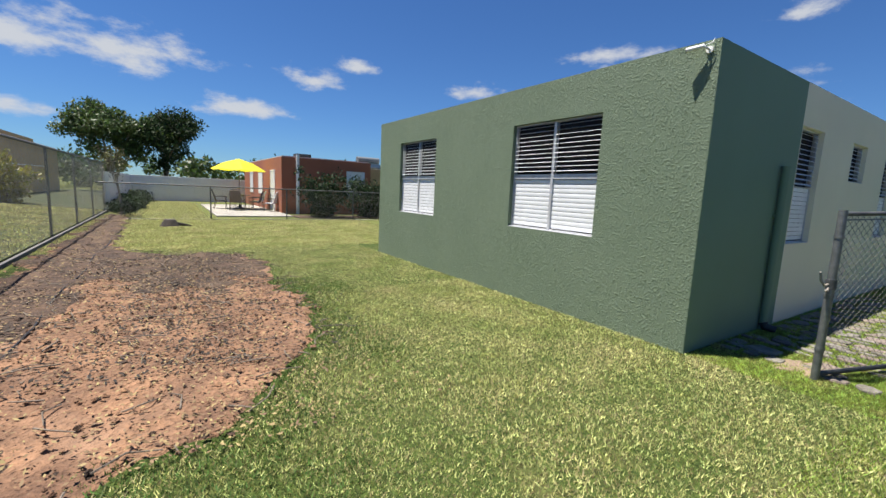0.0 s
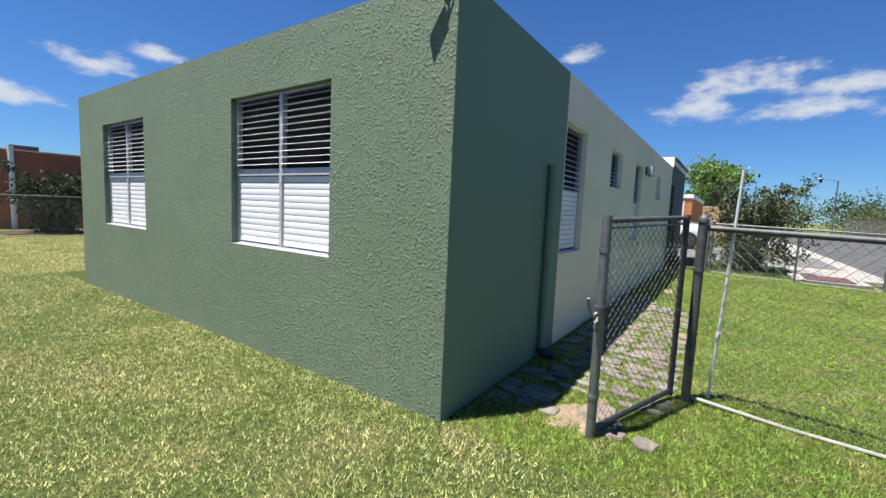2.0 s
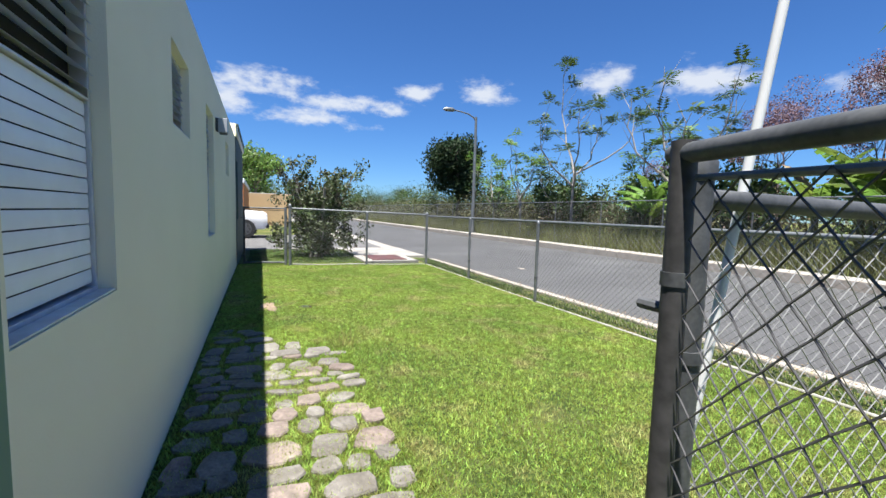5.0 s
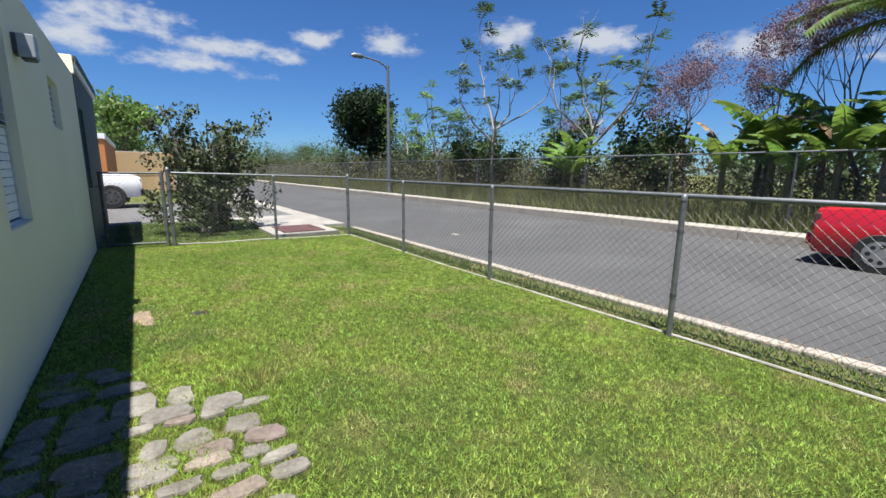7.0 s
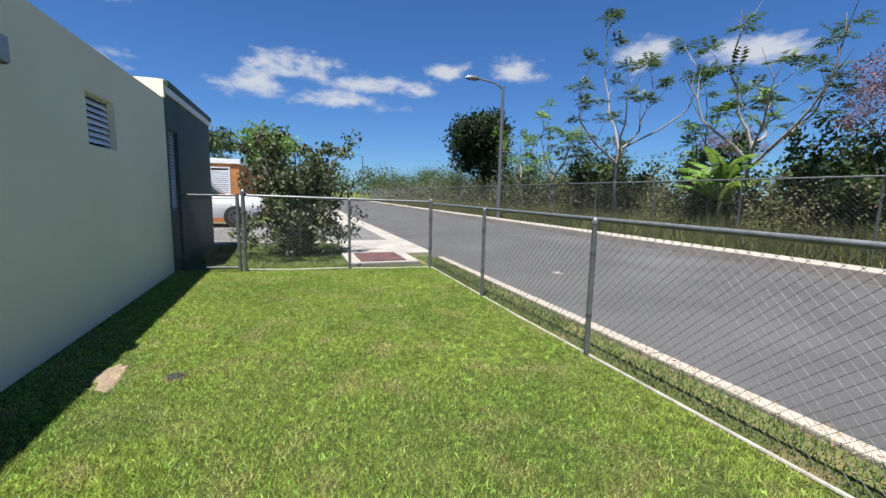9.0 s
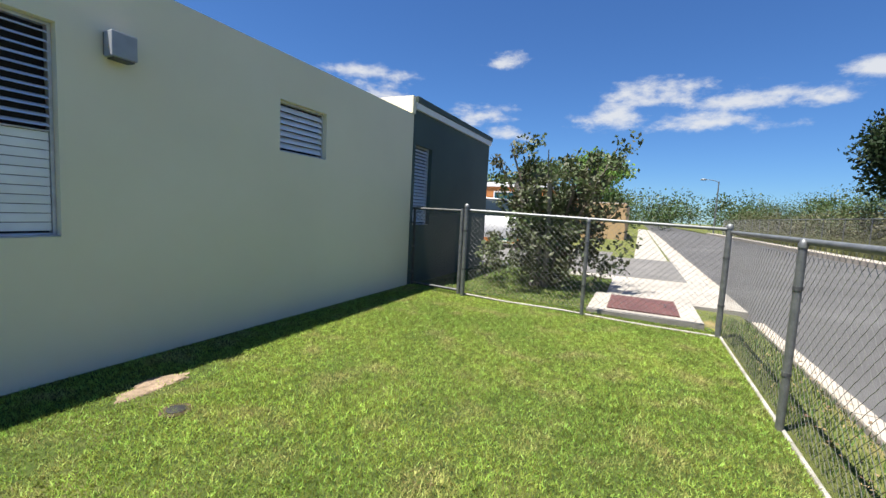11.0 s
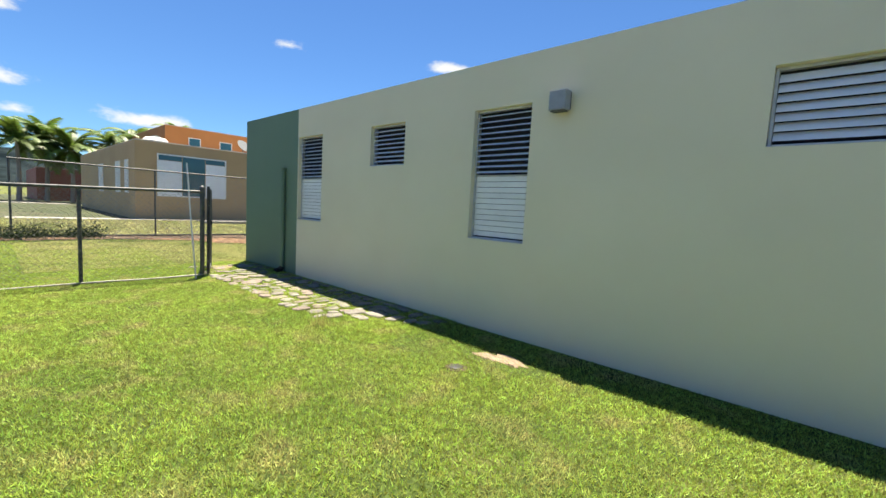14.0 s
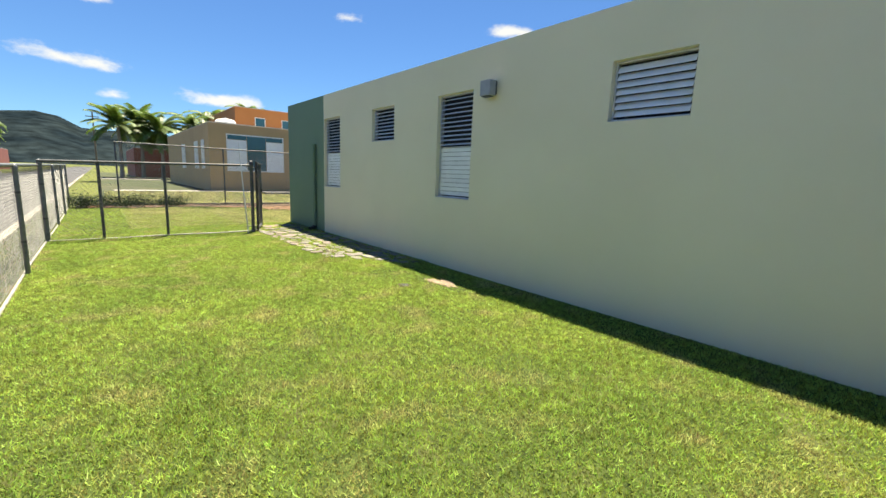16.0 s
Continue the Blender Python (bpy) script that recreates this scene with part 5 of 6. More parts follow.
tree("tree", "round dark green tree beyond the white garden wall", -4.0, 44.5, 7.8, 3.0, "leaf_dark", 14000, 0.26, 16, "bark", 3, 3, 0.8, 1.1, 0.3, fill=16)
tree("tree", "bare-branched small tree against the tall fence", -5.4, 17.6, 2.6, 1.0, "leaf_olive", 700, 0.08, 17, "pale_bark", 3, 3, 0.7, 0.3, 0.05)
def feather_leaf(shape_pts, base, d, ln, rng):
    """One drooping twice-cut leaf: pairs of narrow side leaflets along a stalk."""
    side = d.cross(Vector((0, 0, 1)))
    side = side.normalized() if side.length > 0.05 else Vector((1, 0, 0))
    p, n = Vector(base), 7
    for k in range(n):
        d = (d + Vector((0, 0, -0.13))).normalized()
        q = p + d * (ln / n)
        w = ln * 0.42 * math.sin(math.pi * (0.2 + 0.72 * k / (n - 1)))
        for sg in (1, -1):
            a = (side * sg + d * 0.35 + Vector((0, 0, rng.uniform(-0.3, 0.12)))).normalized()
            tip = q + a * w
            b = d * (w * 0.19)
            shape_pts += [q, q.lerp(tip, 0.5) + b, tip, q.lerp(tip, 0.5) - b]
        p = q


def feather_tree(x, y, h, r, seed, leaf, limbs=5, lean=(0, 0), label="tall sparse feathery tree with bare pale branches", leaf_len=0.62, bare=0.12):
    """A thin trunk that parts low into long rising limbs; leaves only in loose tufts near the ends."""
    rng = np.random.default_rng(seed)
    t = thing("tree", label, "tree", at=pose(x, y, 0))
    fork = Vector((lean[0] * 0.35 * h, lean[1] * 0.35 * h, h * rng.uniform(0.34, 0.42)))
    part("trunk", Shape().tube([(0, 0, -0.05), fork * 0.5 + Vector((rng.normal(0, 0.05), 0, 0)), fork], [0.085, 0.07, 0.06], 9, caps=False), "pale_bark", t, smooth=True)
    pts = []

    def tuft(p, d, n):
        for _ in range(n):
            e = (d * 0.5 + Vector((rng.normal(), rng.normal(), rng.uniform(-0.1, 0.5)))).normalized()
            feather_leaf(pts, p, e, leaf_len * rng.uniform(0.65, 1.15), rng)

    for i in range(limbs):
        a = 2 * math.pi * (i + rng.uniform(-0.25, 0.25)) / limbs
        reach, top = r * rng.uniform(0.35, 1.0), h * (1.0 if i == 0 else rng.uniform(0.6, 0.97))
        out = Vector((math.cos(a), math.sin(a), 0))
        start = fork * rng.uniform(0.8, 1.0) if i else fork
        line = []
        for k in range(8):
            u = k / 7
            line.append(start.lerp(Vector((lean[0] * h, lean[1] * h, top)) + out * reach, u) + out * (0.35 * math.sin(math.pi * u) * reach) + Vector(rng.normal(0, 0.05, 3)) * (k > 0))
        s = Shape().tube(line, [0.05 - 0.042 * k / 7 for k in range(8)], 6, caps=False)
        tips = [(line[-1], (line[-1] - line[-2]).normalized(), rng.random() > bare)]
        for j in range(2, 7):
            if rng.random() < 0.85:
                d = (line[j + 1] - line[j]).normalized()
                b = 2 * math.pi * rng.random()
                d = (d * 0.75 + Vector((math.cos(b), math.sin(b), rng.uniform(0.0, 0.5))) * 0.8).normalized()
                ln = r * rng.uniform(0.22, 0.5)
                mid = line[j] + d * ln * 0.5 + Vector((0, 0, 0.04 * ln))
                end = line[j] + d * ln + Vector((0, 0, 0.14 * ln))
                s.tube([line[j], mid, end], [0.018, 0.012, 0.006], 5, caps=False)
                tips.append((end, d, rng.random() > bare))
        part("bough", s, "pale_bark", t, smooth=True)
        for p, d, leafy in tips:
            if leafy:
                tuft(p, d, int(rng.integers(7, 13)))
    part("crown", raw_mesh("crown", np.array([p[:] for p in pts]), 4, leaf), leaf, t, "loose tufts of fine feathery leaves")
    return t


feather_tree(17.8, -15.0, 9.4, 2.7, 20, "leaf_mid", 5)
feather_tree(12.7, -15.5, 7.3, 2.4, 21, "leaf_mid", 6, (-0.06, 0.0), bare=0.5)
feather_tree(22.8, -15.2, 6.4, 1.9, 22, "leaf_light", 4)
feather_tree(15.3, -17.5, 5.6, 1.9, 23, "leaf_light", 4)
feather_tree(20.6, -16.6, 4.6, 1.8, 24, "leaf_mid", 5)
feather_tree(26.6, -15.6, 5.2, 1.8, 25, "leaf_light", 4)
for i, (x, y, h, r) in enumerate(((18.9, -16.2, 3.3, 1.6), (21.8, -16.6, 3.6, 1.5), (14.2, -16.2, 3.4, 1.5), (11.4, -16.6, 3.6, 1.6), (9.9, -16.0, 3.2, 1.4))):
    shrub("dark broad-leaved bush behind the far fence", x, y, h, r, "leaf_mid", 4200, 0.17, 110 + i, 9, clump=0.42)
for i, (x, y, h, r) in enumerate(((9.4, -17.0, 6.6, 2.4), (7.0, -16.5, 7.2, 2.6), (4.8, -17.0, 7.6, 2.6), (17.5, -21.0, 5.5, 2.0))):
    tree("tree", "dry tree with mauve seed heads and bare twigs", x, y, h, r, "leaf_purple", 7000, 0.062, 30 + i, "twig_bark", 5, 3, 0.7, 0.17, 0.09, squash=1.0)
for i, (x, y, h, r) in enumerate(((41, 0.4, 6.7, 2.7), (48, 7, 7.0, 4.0), (58, 2, 5.0, 4.0), (40, 9, 4.6, 3.0), (66, 10, 6.5, 5.0))):
    tree("tree", "light green tree beyond the neighbour houses", x, y, h, r, "leaf_mid" if i else "leaf_light", 4000, 0.30, 40 + i, "bark", 2, 4, 0.9, 1.1, 0.2, fill=10)


def scrub(name, label, x0, x1, y0, y1, h0, h1, count, size, leaf, seed, clumps=90):
    rng = np.random.default_rng(seed)
    c = np.stack([rng.uniform(x0, x1, clumps), rng.uniform(y0, y1, clumps), rng.uniform(h0, h1, clumps)], 1)
    pts = leaf_cloud(c, rng.uniform(0.5, 1.2, clumps) * (h1 - h0 + 0.4) * 0.6, count, size, rng, 0.9)
    pts[:, 2] = np.maximum(pts[:, 2], -0.05)
    return tagged(new(name, raw_mesh(name, pts, 4, leaf)), label, "bushes", "", "stuff")


scrub("roadside_scrub", "tangled green scrub behind the far fence", 24, 75, -21, -14.2, 0.2, 2.2, 46000, 0.14, "leaf_olive", 50, 300)
scrub("roadside_scrub", "taller green bushes behind the far fence", 22, 75, -24, -15.5, 0.5, 3.8, 42000, 0.15, "leaf_mid", 58, 90)
scrub("roadside_scrub", "olive undergrowth behind the far fence", -30, 26, -19, -14.4, 0.1, 1.5, 46000, 0.10, "leaf_olive", 51, 420)
scrub("roadside_scrub", "dry brown brush behind the far fence", -30, 30, -18.5, -14.6, 0.1, 1.9, 26000, 0.09, "leaf_brown", 57, 260)
scrub("roadside_scrub", "dark undergrowth behind the far fence", -30, 26, -22, -15.5, 0.1, 1.6, 30000, 0.09, "leaf_shade", 52, 260)
scrub("far_woods", "band of green trees at the end of the street", 75, 120, -30, 40, 1.0, 5.0, 38000, 0.38, "leaf_mid", 53, 200)
scrub("far_woods", "band of trees beyond the scrub", -40, 75, -48, -30, 0.5, 3.6, 22000, 0.5, "leaf_mid", 54, 200)
scrub("far_woods", "low woods behind the garden walls", -40, 40, 60, 80, 1.0, 4.0, 14000, 0.6, "leaf_mid", 55, 120)


def weeds(name, label, x0, x1, y0, y1, count, hmin, hmax, width, mat, seed):
    rng = np.random.default_rng(seed)
    p = np.stack([rng.uniform(x0, x1, count), rng.uniform(y0, y1, count), np.full(count, -0.06)], 1)
    h = rng.uniform(hmin, hmax, count)
    a = rng.uniform(0, 2 * np.pi, count)
    side = np.stack([np.cos(a), np.sin(a), 0 * a], 1) * width
    tip = p + np.stack([rng.normal(0, 0.25, count) * h, rng.normal(0, 0.25, count) * h, h], 1)
    return tagged(new(name, raw_mesh(name, np.stack([p - side, p + side, tip], 1).reshape(-1, 3), 3, mat)), label, "grass", "", "stuff")


weeds("tall_weeds", "tall dry weeds under the far fence", -30, 60, -15.5, -13.05, 70000, 0.2, 1.15, 0.009, "weeds", 60)


def banana(x, y, h, seed, leaves=8):
    rng = np.random.default_rng(seed)
    h *= 1.06
    t = thing("banana_plant", "banana plant with broad arching green leaves", "banana plant", "banana plants", at=pose(x, y, -0.03))
    part("stem", Shape().tube([(0, 0, 0), (0.03, 0.02, h * 0.5), (0.0, 0.0, h * 0.62)], [0.10, 0.08, 0.05], 12), "leaf_olive", t, smooth=True)
    for i in range(leaves):
        a = 2 * math.pi * i / leaves + rng.uniform(-0.3, 0.3)
        ln, up = h * rng.uniform(0.5, 0.72), rng.uniform(1.05, 1.5)
        mid, wid = [], []
        n = 8
        p, e = Vector((0, 0, h * rng.uniform(0.40, 0.61))), up
        for k in range(n + 1):
            mid.append(p)
            u = k / n
            wid.append(0.02 if u < 0.14 else 0.20 * math.sin(math.pi * (0.12 + 0.86 * u)) ** 0.8 * (ln / 1.6))
            p = p + Vector((math.cos(a) * math.cos(e), math.sin(a) * math.cos(e), math.sin(e))) * (ln / n)
            e -= rng.uniform(0.06, 0.30)
        s = Shape().tube(mid, [0.022 * (1 - 0.8 * k / n) for k in range(n + 1)], 5, caps=False)
        side = Vector((-math.sin(a), math.cos(a), 0))
        v, f = [], []
        for k in range(n):
            for sg in (1, -1):
                # strips torn between the veins, each drooping in its own way
                for m in range(2):
                    q0, q1 = mid[k].lerp(mid[k + 1], m / 2), mid[k].lerp(mid[k + 1], (m + 1) / 2)
                    w0, w1 = wid[k] + (wid[k + 1] - wid[k]) * m / 2, wid[k] + (wid[k + 1] - wid[k]) * (m + 1) / 2
                    torn = rng.random() < 0.35
                    drop = Vector((0, 0, -rng.uniform(0.3, 1.0 if torn else 0.6)))
                    run = (q1 - q0) * (rng.uniform(0.1, 0.9) if torn else 0.45)
                    o = len(v)
                    v += [q0, q1, q1 + (side * sg + drop) * w1 + run, q0 + (side * sg + drop) * w0 + run]
                    f.append((o, o + 1, o + 2, o + 3))
        part("leaf", s.add(v, f), "dry_leaf" if (i == 0 and seed % 2) else "banana", t)
    return t


for i, (x, y, h) in enumerate(((12.6, -14.5, 2.6), (7.3, -14.4, 2.8), (6.3, -14.9, 3.2), (4.8, -14.3, 3.0), (3.2, -14.8, 3.5), (1.6, -14.5, 3.4), (5.4, -15.6, 3.6), (-0.5, -14.8, 3.3), (13.3, -14.9, 2.3), (6.9, -15.8, 3.4), (4.0, -15.4, 3.3), (2.4, -14.2, 2.8), (5.7, -14.2, 2.4))):
    banana(x, y, h, 70 + i)


def palm(x, y, h, fl, seed, label, droop=0.2, n_fronds=15, mat="palm", base_z=0.0, up=1.3, low=-0.1):
    rng = np.random.default_rng(seed)
    t = thing("palm_tree", label, "palm", "palm trees", at=pose(x, y, base_z))
    part("trunk", Shape().tube([(0, 0, -0.05), (0.1, 0.05, h * 0.5), (0, 0, h)], [0.17, 0.12, 0.11], 12), "pale_bark", t, smooth=True)
    for i in range(n_fronds):
        a = 2.4 * i + rng.uniform(-0.2, 0.2)
        e = rng.uniform(low, up)
        p = Vector((0, 0, h))
        s = Shape()
        spine = [p]
        n = 9
        for k in range(n):
            d = Vector((math.cos(a) * math.cos(e), math.sin(a) * math.cos(e), math.sin(e)))
            p = p + d * (fl / n)
            spine.append(p)
            e -= rng.uniform(droop * 0.7, droop * 1.2)
        s.tube(spine, [0.025 * (1 - 0.8 * k / n) for k in range(n + 1)], 5, caps=False)
        side = Vector((-math.sin(a), math.cos(a), 0))
        for k in range(1, n):
            for m in range(4):
                q = spine[k].lerp(spine[k + 1] if k < n else spine[k], m / 4)
                d = (spine[k + 1] - spine[k]).normalized()
                ln = fl * 0.22 * math.sin(math.pi * (0.12 + 0.8 * k / n)) ** 0.7
                for sg in (1, -1):
                    tip = q + (side * sg * 0.8 + d * 0.5 + Vector((0, 0, -0.35))).normalized() * ln
                    w = d * 0.05
                    s.add([q - w, q + w, tip], [(0, 1, 2)])
        part("frond", s, mat, t)
    return t


palm(4.1, -15.6, 5.0, 3.0, 90, "coconut palm with long drooping fronds over the fence", 0.17, 18, up=1.25)
for i, (x, y, h) in enumerate(((-32, -2.1, 4.6), (-33.5, -0.6, 5.0), (-31.5, 0.6, 4.4))):
    palm(x, y, h - 0.4, 2.5, 91 + i, "bushy yellow-green areca palm beside the tan house", 0.16, 34, low=-0.3, up=1.45)
for i, (x, y, h) in enumerate(((-33, 3.0, 4.8), (-36, 5.2, 5.8), (-40, 9.5, 7.0), (-44, 12, 7.5))):
    palm(x, y, h, 2.7, 96 + i, "fan palm behind the houses", 0.22, 22)
palm(-58, -13.5, 5.5, 3.0, 99, "palm tree beside the far street", 0.2, 16)
palm(-66, -14.5, 4.5, 2.8, 100, "palm tree beside the far street", 0.2, 16)

# hills on the horizon
s = Shape()
rng = np.random.default_rng(8)
n, m = 90, 7
v, f = [], []
for i in range(n):
    a = radians(95 + 150 * i / (n - 1))
    ridge = 156 + 22 * math.sin(i * 0.23 + 1) + 14 * math.sin(i * 0.61) + 9 * math.sin(i * 1.7) + rng.uniform(-5, 5)
    ridge *= 0.35 + 0.65 * max(0.0, 1 - abs(i - 52) / 34)
    for j in range(m):
        u = j / (m - 1)
        d = 1250 + 900 * u
        v.append((d * math.cos(a), d * math.sin(a), -2 + ridge * math.sin(u * math.pi / 2) ** 1.2 + rng.uniform(-4, 4) * (u > 0)))
for i in range(n - 1):
    for j in range(m - 1):
        f.append((i * m + j, (i + 1) * m + j, (i + 1) * m + j + 1, i * m + j + 1))
structure("backdrop_hills", s.add(v, f), "hill", "wooded hills on the horizon with distance haze in their blue-grey colour", "hills", True)


# ---- bare earth and litter in the back yard ----
def blob(cx, cy, rx, ry, seed, n=28, rough=0.22):
    rng = np.random.default_rng(seed)
    ph = rng.uniform(0, 6.28, 4)
    out = []
    for k in range(n):
        a = 2 * math.pi * k / n
        r = 1 + rough * (math.sin(2 * a + ph[0]) * 0.5 + math.sin(3 * a + ph[1]) * 0.4 + math.sin(5 * a + ph[2]) * 0.3 + math.sin(7 * a + ph[3]) * 0.2)
        out.append((cx + rx * r * math.cos(a), cy + ry * r * math.sin(a)))
    return out


def earth(name, outline, label, z=0.006, h=0.03, mat="soil"):
    """A low swell of bare earth with a feathered edge."""
    cx, cy = sum(p[0] for p in outline) / len(outline), sum(p[1] for p in outline) / len(outline)
    s = Shape()
    n = len(outline)
    v, f = [], []
    rng = np.random.default_rng(n)
    for k, (u, zz) in enumerate(((1.0, -0.01), (0.95, z), (0.85, z + h * 0.5), (0.6, z + h), (0.3, z + h * 0.8))):
        v += [(cx + (x - cx) * u, cy + (y - cy) * u, zz + (rng.uniform(-0.008, 0.012) if k > 1 else 0)) for x, y in outline]
    v.append((cx, cy, z + h))
    for r in range(4):
        f += [(r * n + k, r * n + (k + 1) % n, (r + 1) * n + (k + 1) % n, (r + 1) * n + k) for k in range(n)]
    f += [(4 * n + k, 4 * n + (k + 1) % n, 5 * n) for k in range(n)]
    return structure(name, s.add(v, f), mat, label, "earth", True)


EDGE = [(-5.88, -4.2), (-5.88, 19), (-5.1, 17), (-4.85, 12), (-4.75, 8.4), (-3.9, 7.4), (-2.75, 7.2), (-2.45, 6.0), (-2.62, 4.2), (-2.5, 2.9), (-2.72, 1.9), (-3.2, 1.2), (-3.7, 0.5), (-4.3, 0.35), (-4.7, -0.6), (-5.2, -1.6), (-5.5, -4.2)]


def inside(x, y):
    """Whether points lie in the bare part of the yard."""
    res = np.zeros(np.shape(x), bool)
    for (xa, ya), (xb, yb) in zip(EDGE, EDGE[1:] + EDGE[:1]):
        cut = ((ya > y) != (yb > y)) & (x < (xb - xa) * (y - ya) / ((yb - ya) or 1e-9) + xa)
        res ^= cut
    return res


def earth_sheet(name, label, mat, x0, x1, y0, y1, step, lift, test):
    """Uneven bare earth on a fine grid, kept where test holds, its edge sinking into the turf."""
    nx, ny = int((x1 - x0) / step) + 1, int((y1 - y0) / step) + 1
    gx, gy = np.meshgrid(np.linspace(x0, x1, nx), np.linspace(y0, y1, ny), indexing="ij")
    wob = 0.12 * np.sin(gx * 7 + gy * 3) * np.sin(gy * 6.1) + 0.07 * np.sin(gx * 17 + 2) * np.sin(gy * 15)
    keep = test(gx + wob, gy + wob)
    core = keep.copy()
    for _ in range(2):
        core[1:-1, 1:-1] &= core[:-2, 1:-1] & core[2:, 1:-1] & core[1:-1, :-2] & core[1:-1, 2:]
    r = np.random.default_rng(3)
    gz = np.where(core, lift + 0.014 * np.sin(gx * 5.3 + np.sin(gy * 3)) * np.sin(gy * 4.7) + r.uniform(-0.006, 0.008, gx.shape), -0.012)
    s = Shape()
    idx = np.arange(nx * ny).reshape(nx, ny)
    near = keep[:-1, :-1] & keep[1:, :-1] & keep[1:, 1:] & keep[:-1, 1:]
    i, j = np.nonzero(near)
    s.v = np.stack([gx, gy, gz], 2).reshape(-1, 3).tolist()
    s.f = np.stack([idx[i, j], idx[i + 1, j], idx[i + 1, j + 1], idx[i, j + 1]], 1).tolist()
    return structure(name, s, mat, label, "earth", True)


earth_sheet("bare_earth", "bare reddish earth in the back yard", "soil", -5.9, -2.3, -4.2, 9.0, 0.05, 0.022, inside)
earth_sheet("dark_earth", "darker crumbly earth along the fence and plot edge", "dark_soil", -5.9, -2.3, -4.2, 19.0, 0.07, 0.034,
            lambda x, y: inside(x, y) & ((x < -4.75 + 0.15 * np.sin(y * 2)) | (y > 4.3 + 0.5 * np.sin(x * 2.1) + 0.3 * np.sin(x * 7.3 + y) + 0.22 * np.sin(x * 13 + y * 5))))
earth("bare_spot", blob(0.72, -0.72, 0.30, 0.2, 6, 22, 0.4), "trodden bare earth under the open gate", 0.004, 0.01, "pale_soil")
earth("bare_spot", blob(6.72, -0.58, 0.26, 0.09, 4, 22, 0.4), "small bare spot of earth beside the wall", 0.004, 0.008, "pale_soil")
t = thing("edging_hose", "black hose lying along the bare earth", "hose", at=pose(0, 0, 0))
part("hose", Shape().tube([(-5.0 + 0.03 * math.sin(k * 1.3), -3.5 + k * 0.6, 0.036) for k in range(34)], 0.008, 8), "black", t, smooth=True)


def litter(name, label, n, xr, yr, size, mat, seed):
    rng = np.random.default_rng(seed)
    p = np.stack([rng.normal(xr[0], xr[1], n), rng.uniform(*yr, n), rng.uniform(0.03, 0.06, n)], 1)
    a = rng.uniform(0, 6.28, n)
    d = np.stack([np.cos(a), np.sin(a), rng.normal(0, 0.25, n)], 1)
    e = np.stack([-np.sin(a), np.cos(a), rng.normal(0, 0.35, n)], 1)
    s = (size * rng.uniform(0.4, 1.5, n))[:, None]
    q = np.stack([p - d * s, p + e * s * 0.4, p + d * s, p - e * s * 0.4], 1)
    return tagged(new(name, raw_mesh(name, q.reshape(-1, 3), 4, mat)), label, "litter", "", "stuff")


litter("leaf_litter", "dry brown leaves and wood chips on bare earth", 9000, (-3.9, 0.75), (0.4, 7.2), 0.014, "dry_leaf", 80)
litter("leaf_litter", "dry leaves along the tall fence", 5200, (-5.35, 0.28), (-3, 18), 0.02, "dry_leaf", 81)
litter("clods", "dark clods and bark on bare earth", 6500, (-3.8, 0.7), (1.5, 7.4), 0.019, "dark_bark", 82)


def clod_heap(name, label, n, x0, x1, y0, y1, size, mat, seed):
    """Loose lumps of earth, each a crushed eight-sided stone, lying on the bare soil."""
    rng = np.random.default_rng(seed)
    p = np.stack([rng.uniform(x0, x1, n), rng.uniform(y0, y1, n)], 1)
    p = p[inside(p[:, 0], p[:, 1])]
    ring = np.array([(1, 0, 0), (0, 1, 0), (-1, 0, 0), (0, -1, 0), (0, 0, 1), (0, 0, -1)], float)
    tri = ((0, 1, 4), (1, 2, 4), (2, 3, 4), (3, 0, 4), (1, 0, 5), (2, 1, 5), (3, 2, 5), (0, 3, 5))
    out = []
    for x, y in p:
        r = size * rng.uniform(0.3, 1.0) ** 2 * 1.6
        a = rng.uniform(0, 6.28)
        v = ring * rng.uniform(0.55, 1.25, (6, 1)) * r * (1, 1, 0.6)
        v = np.stack([v[:, 0] * math.cos(a) - v[:, 1] * math.sin(a) + x, v[:, 0] * math.sin(a) + v[:, 1] * math.cos(a) + y, v[:, 2] + 0.03 + r * 0.2], 1)
        for t3 in tri:
            out += [v[t3[0]], v[t3[1]], v[t3[2]]]
    return tagged(new(name, raw_mesh(name, np.array(out), 3, mat)), label, "earth", "", "stuff")


clod_heap("clods", "loose reddish lumps of dry earth", 1500, -5.0, -2.4, -2.0, 5.2, 0.020, "soil", 83)
clod_heap("clods", "dark lumps of earth and rotten bark", 1100, -5.8, -2.4, -3.5, 8.0, 0.022, "dark_soil", 84)
rng = np.random.default_rng(85)
s = Shape()
for i in range(420):
    x, y = rng.uniform(-5.7, -2.5), rng.uniform(-3.0, 8.0)
    if not inside(np.array([x]), np.array([y]))[0]:
        continue
    a, ln = rng.uniform(0, 6.28), rng.uniform(0.06, 0.38)
    d = Vector((math.cos(a), math.sin(a), 0))
    bend = Vector((-d.y, d.x, 0)) * ln * rng.uniform(-0.2, 0.2)
    z = rng.uniform(0.036, 0.05)
    s.tube([(x, y, z), Vector((x, y, z + rng.uniform(0, 0.02))) + d * ln * 0.5 + bend, Vector((x, y, z - 0.008)) + d * ln], [0.006, 0.005, 0.003], 5)
tagged(new("twigs", s.mesh("twigs", "bark")), "broken roots and twigs scattered over the bare earth", "twigs", "", "stuff")
weeds("verge_grass", "rough dark grass strip between fence and kerb", -8, 12, -4.9, -4.42, 15000, 0.02, 0.085, 0.004, "green_turf", 61)
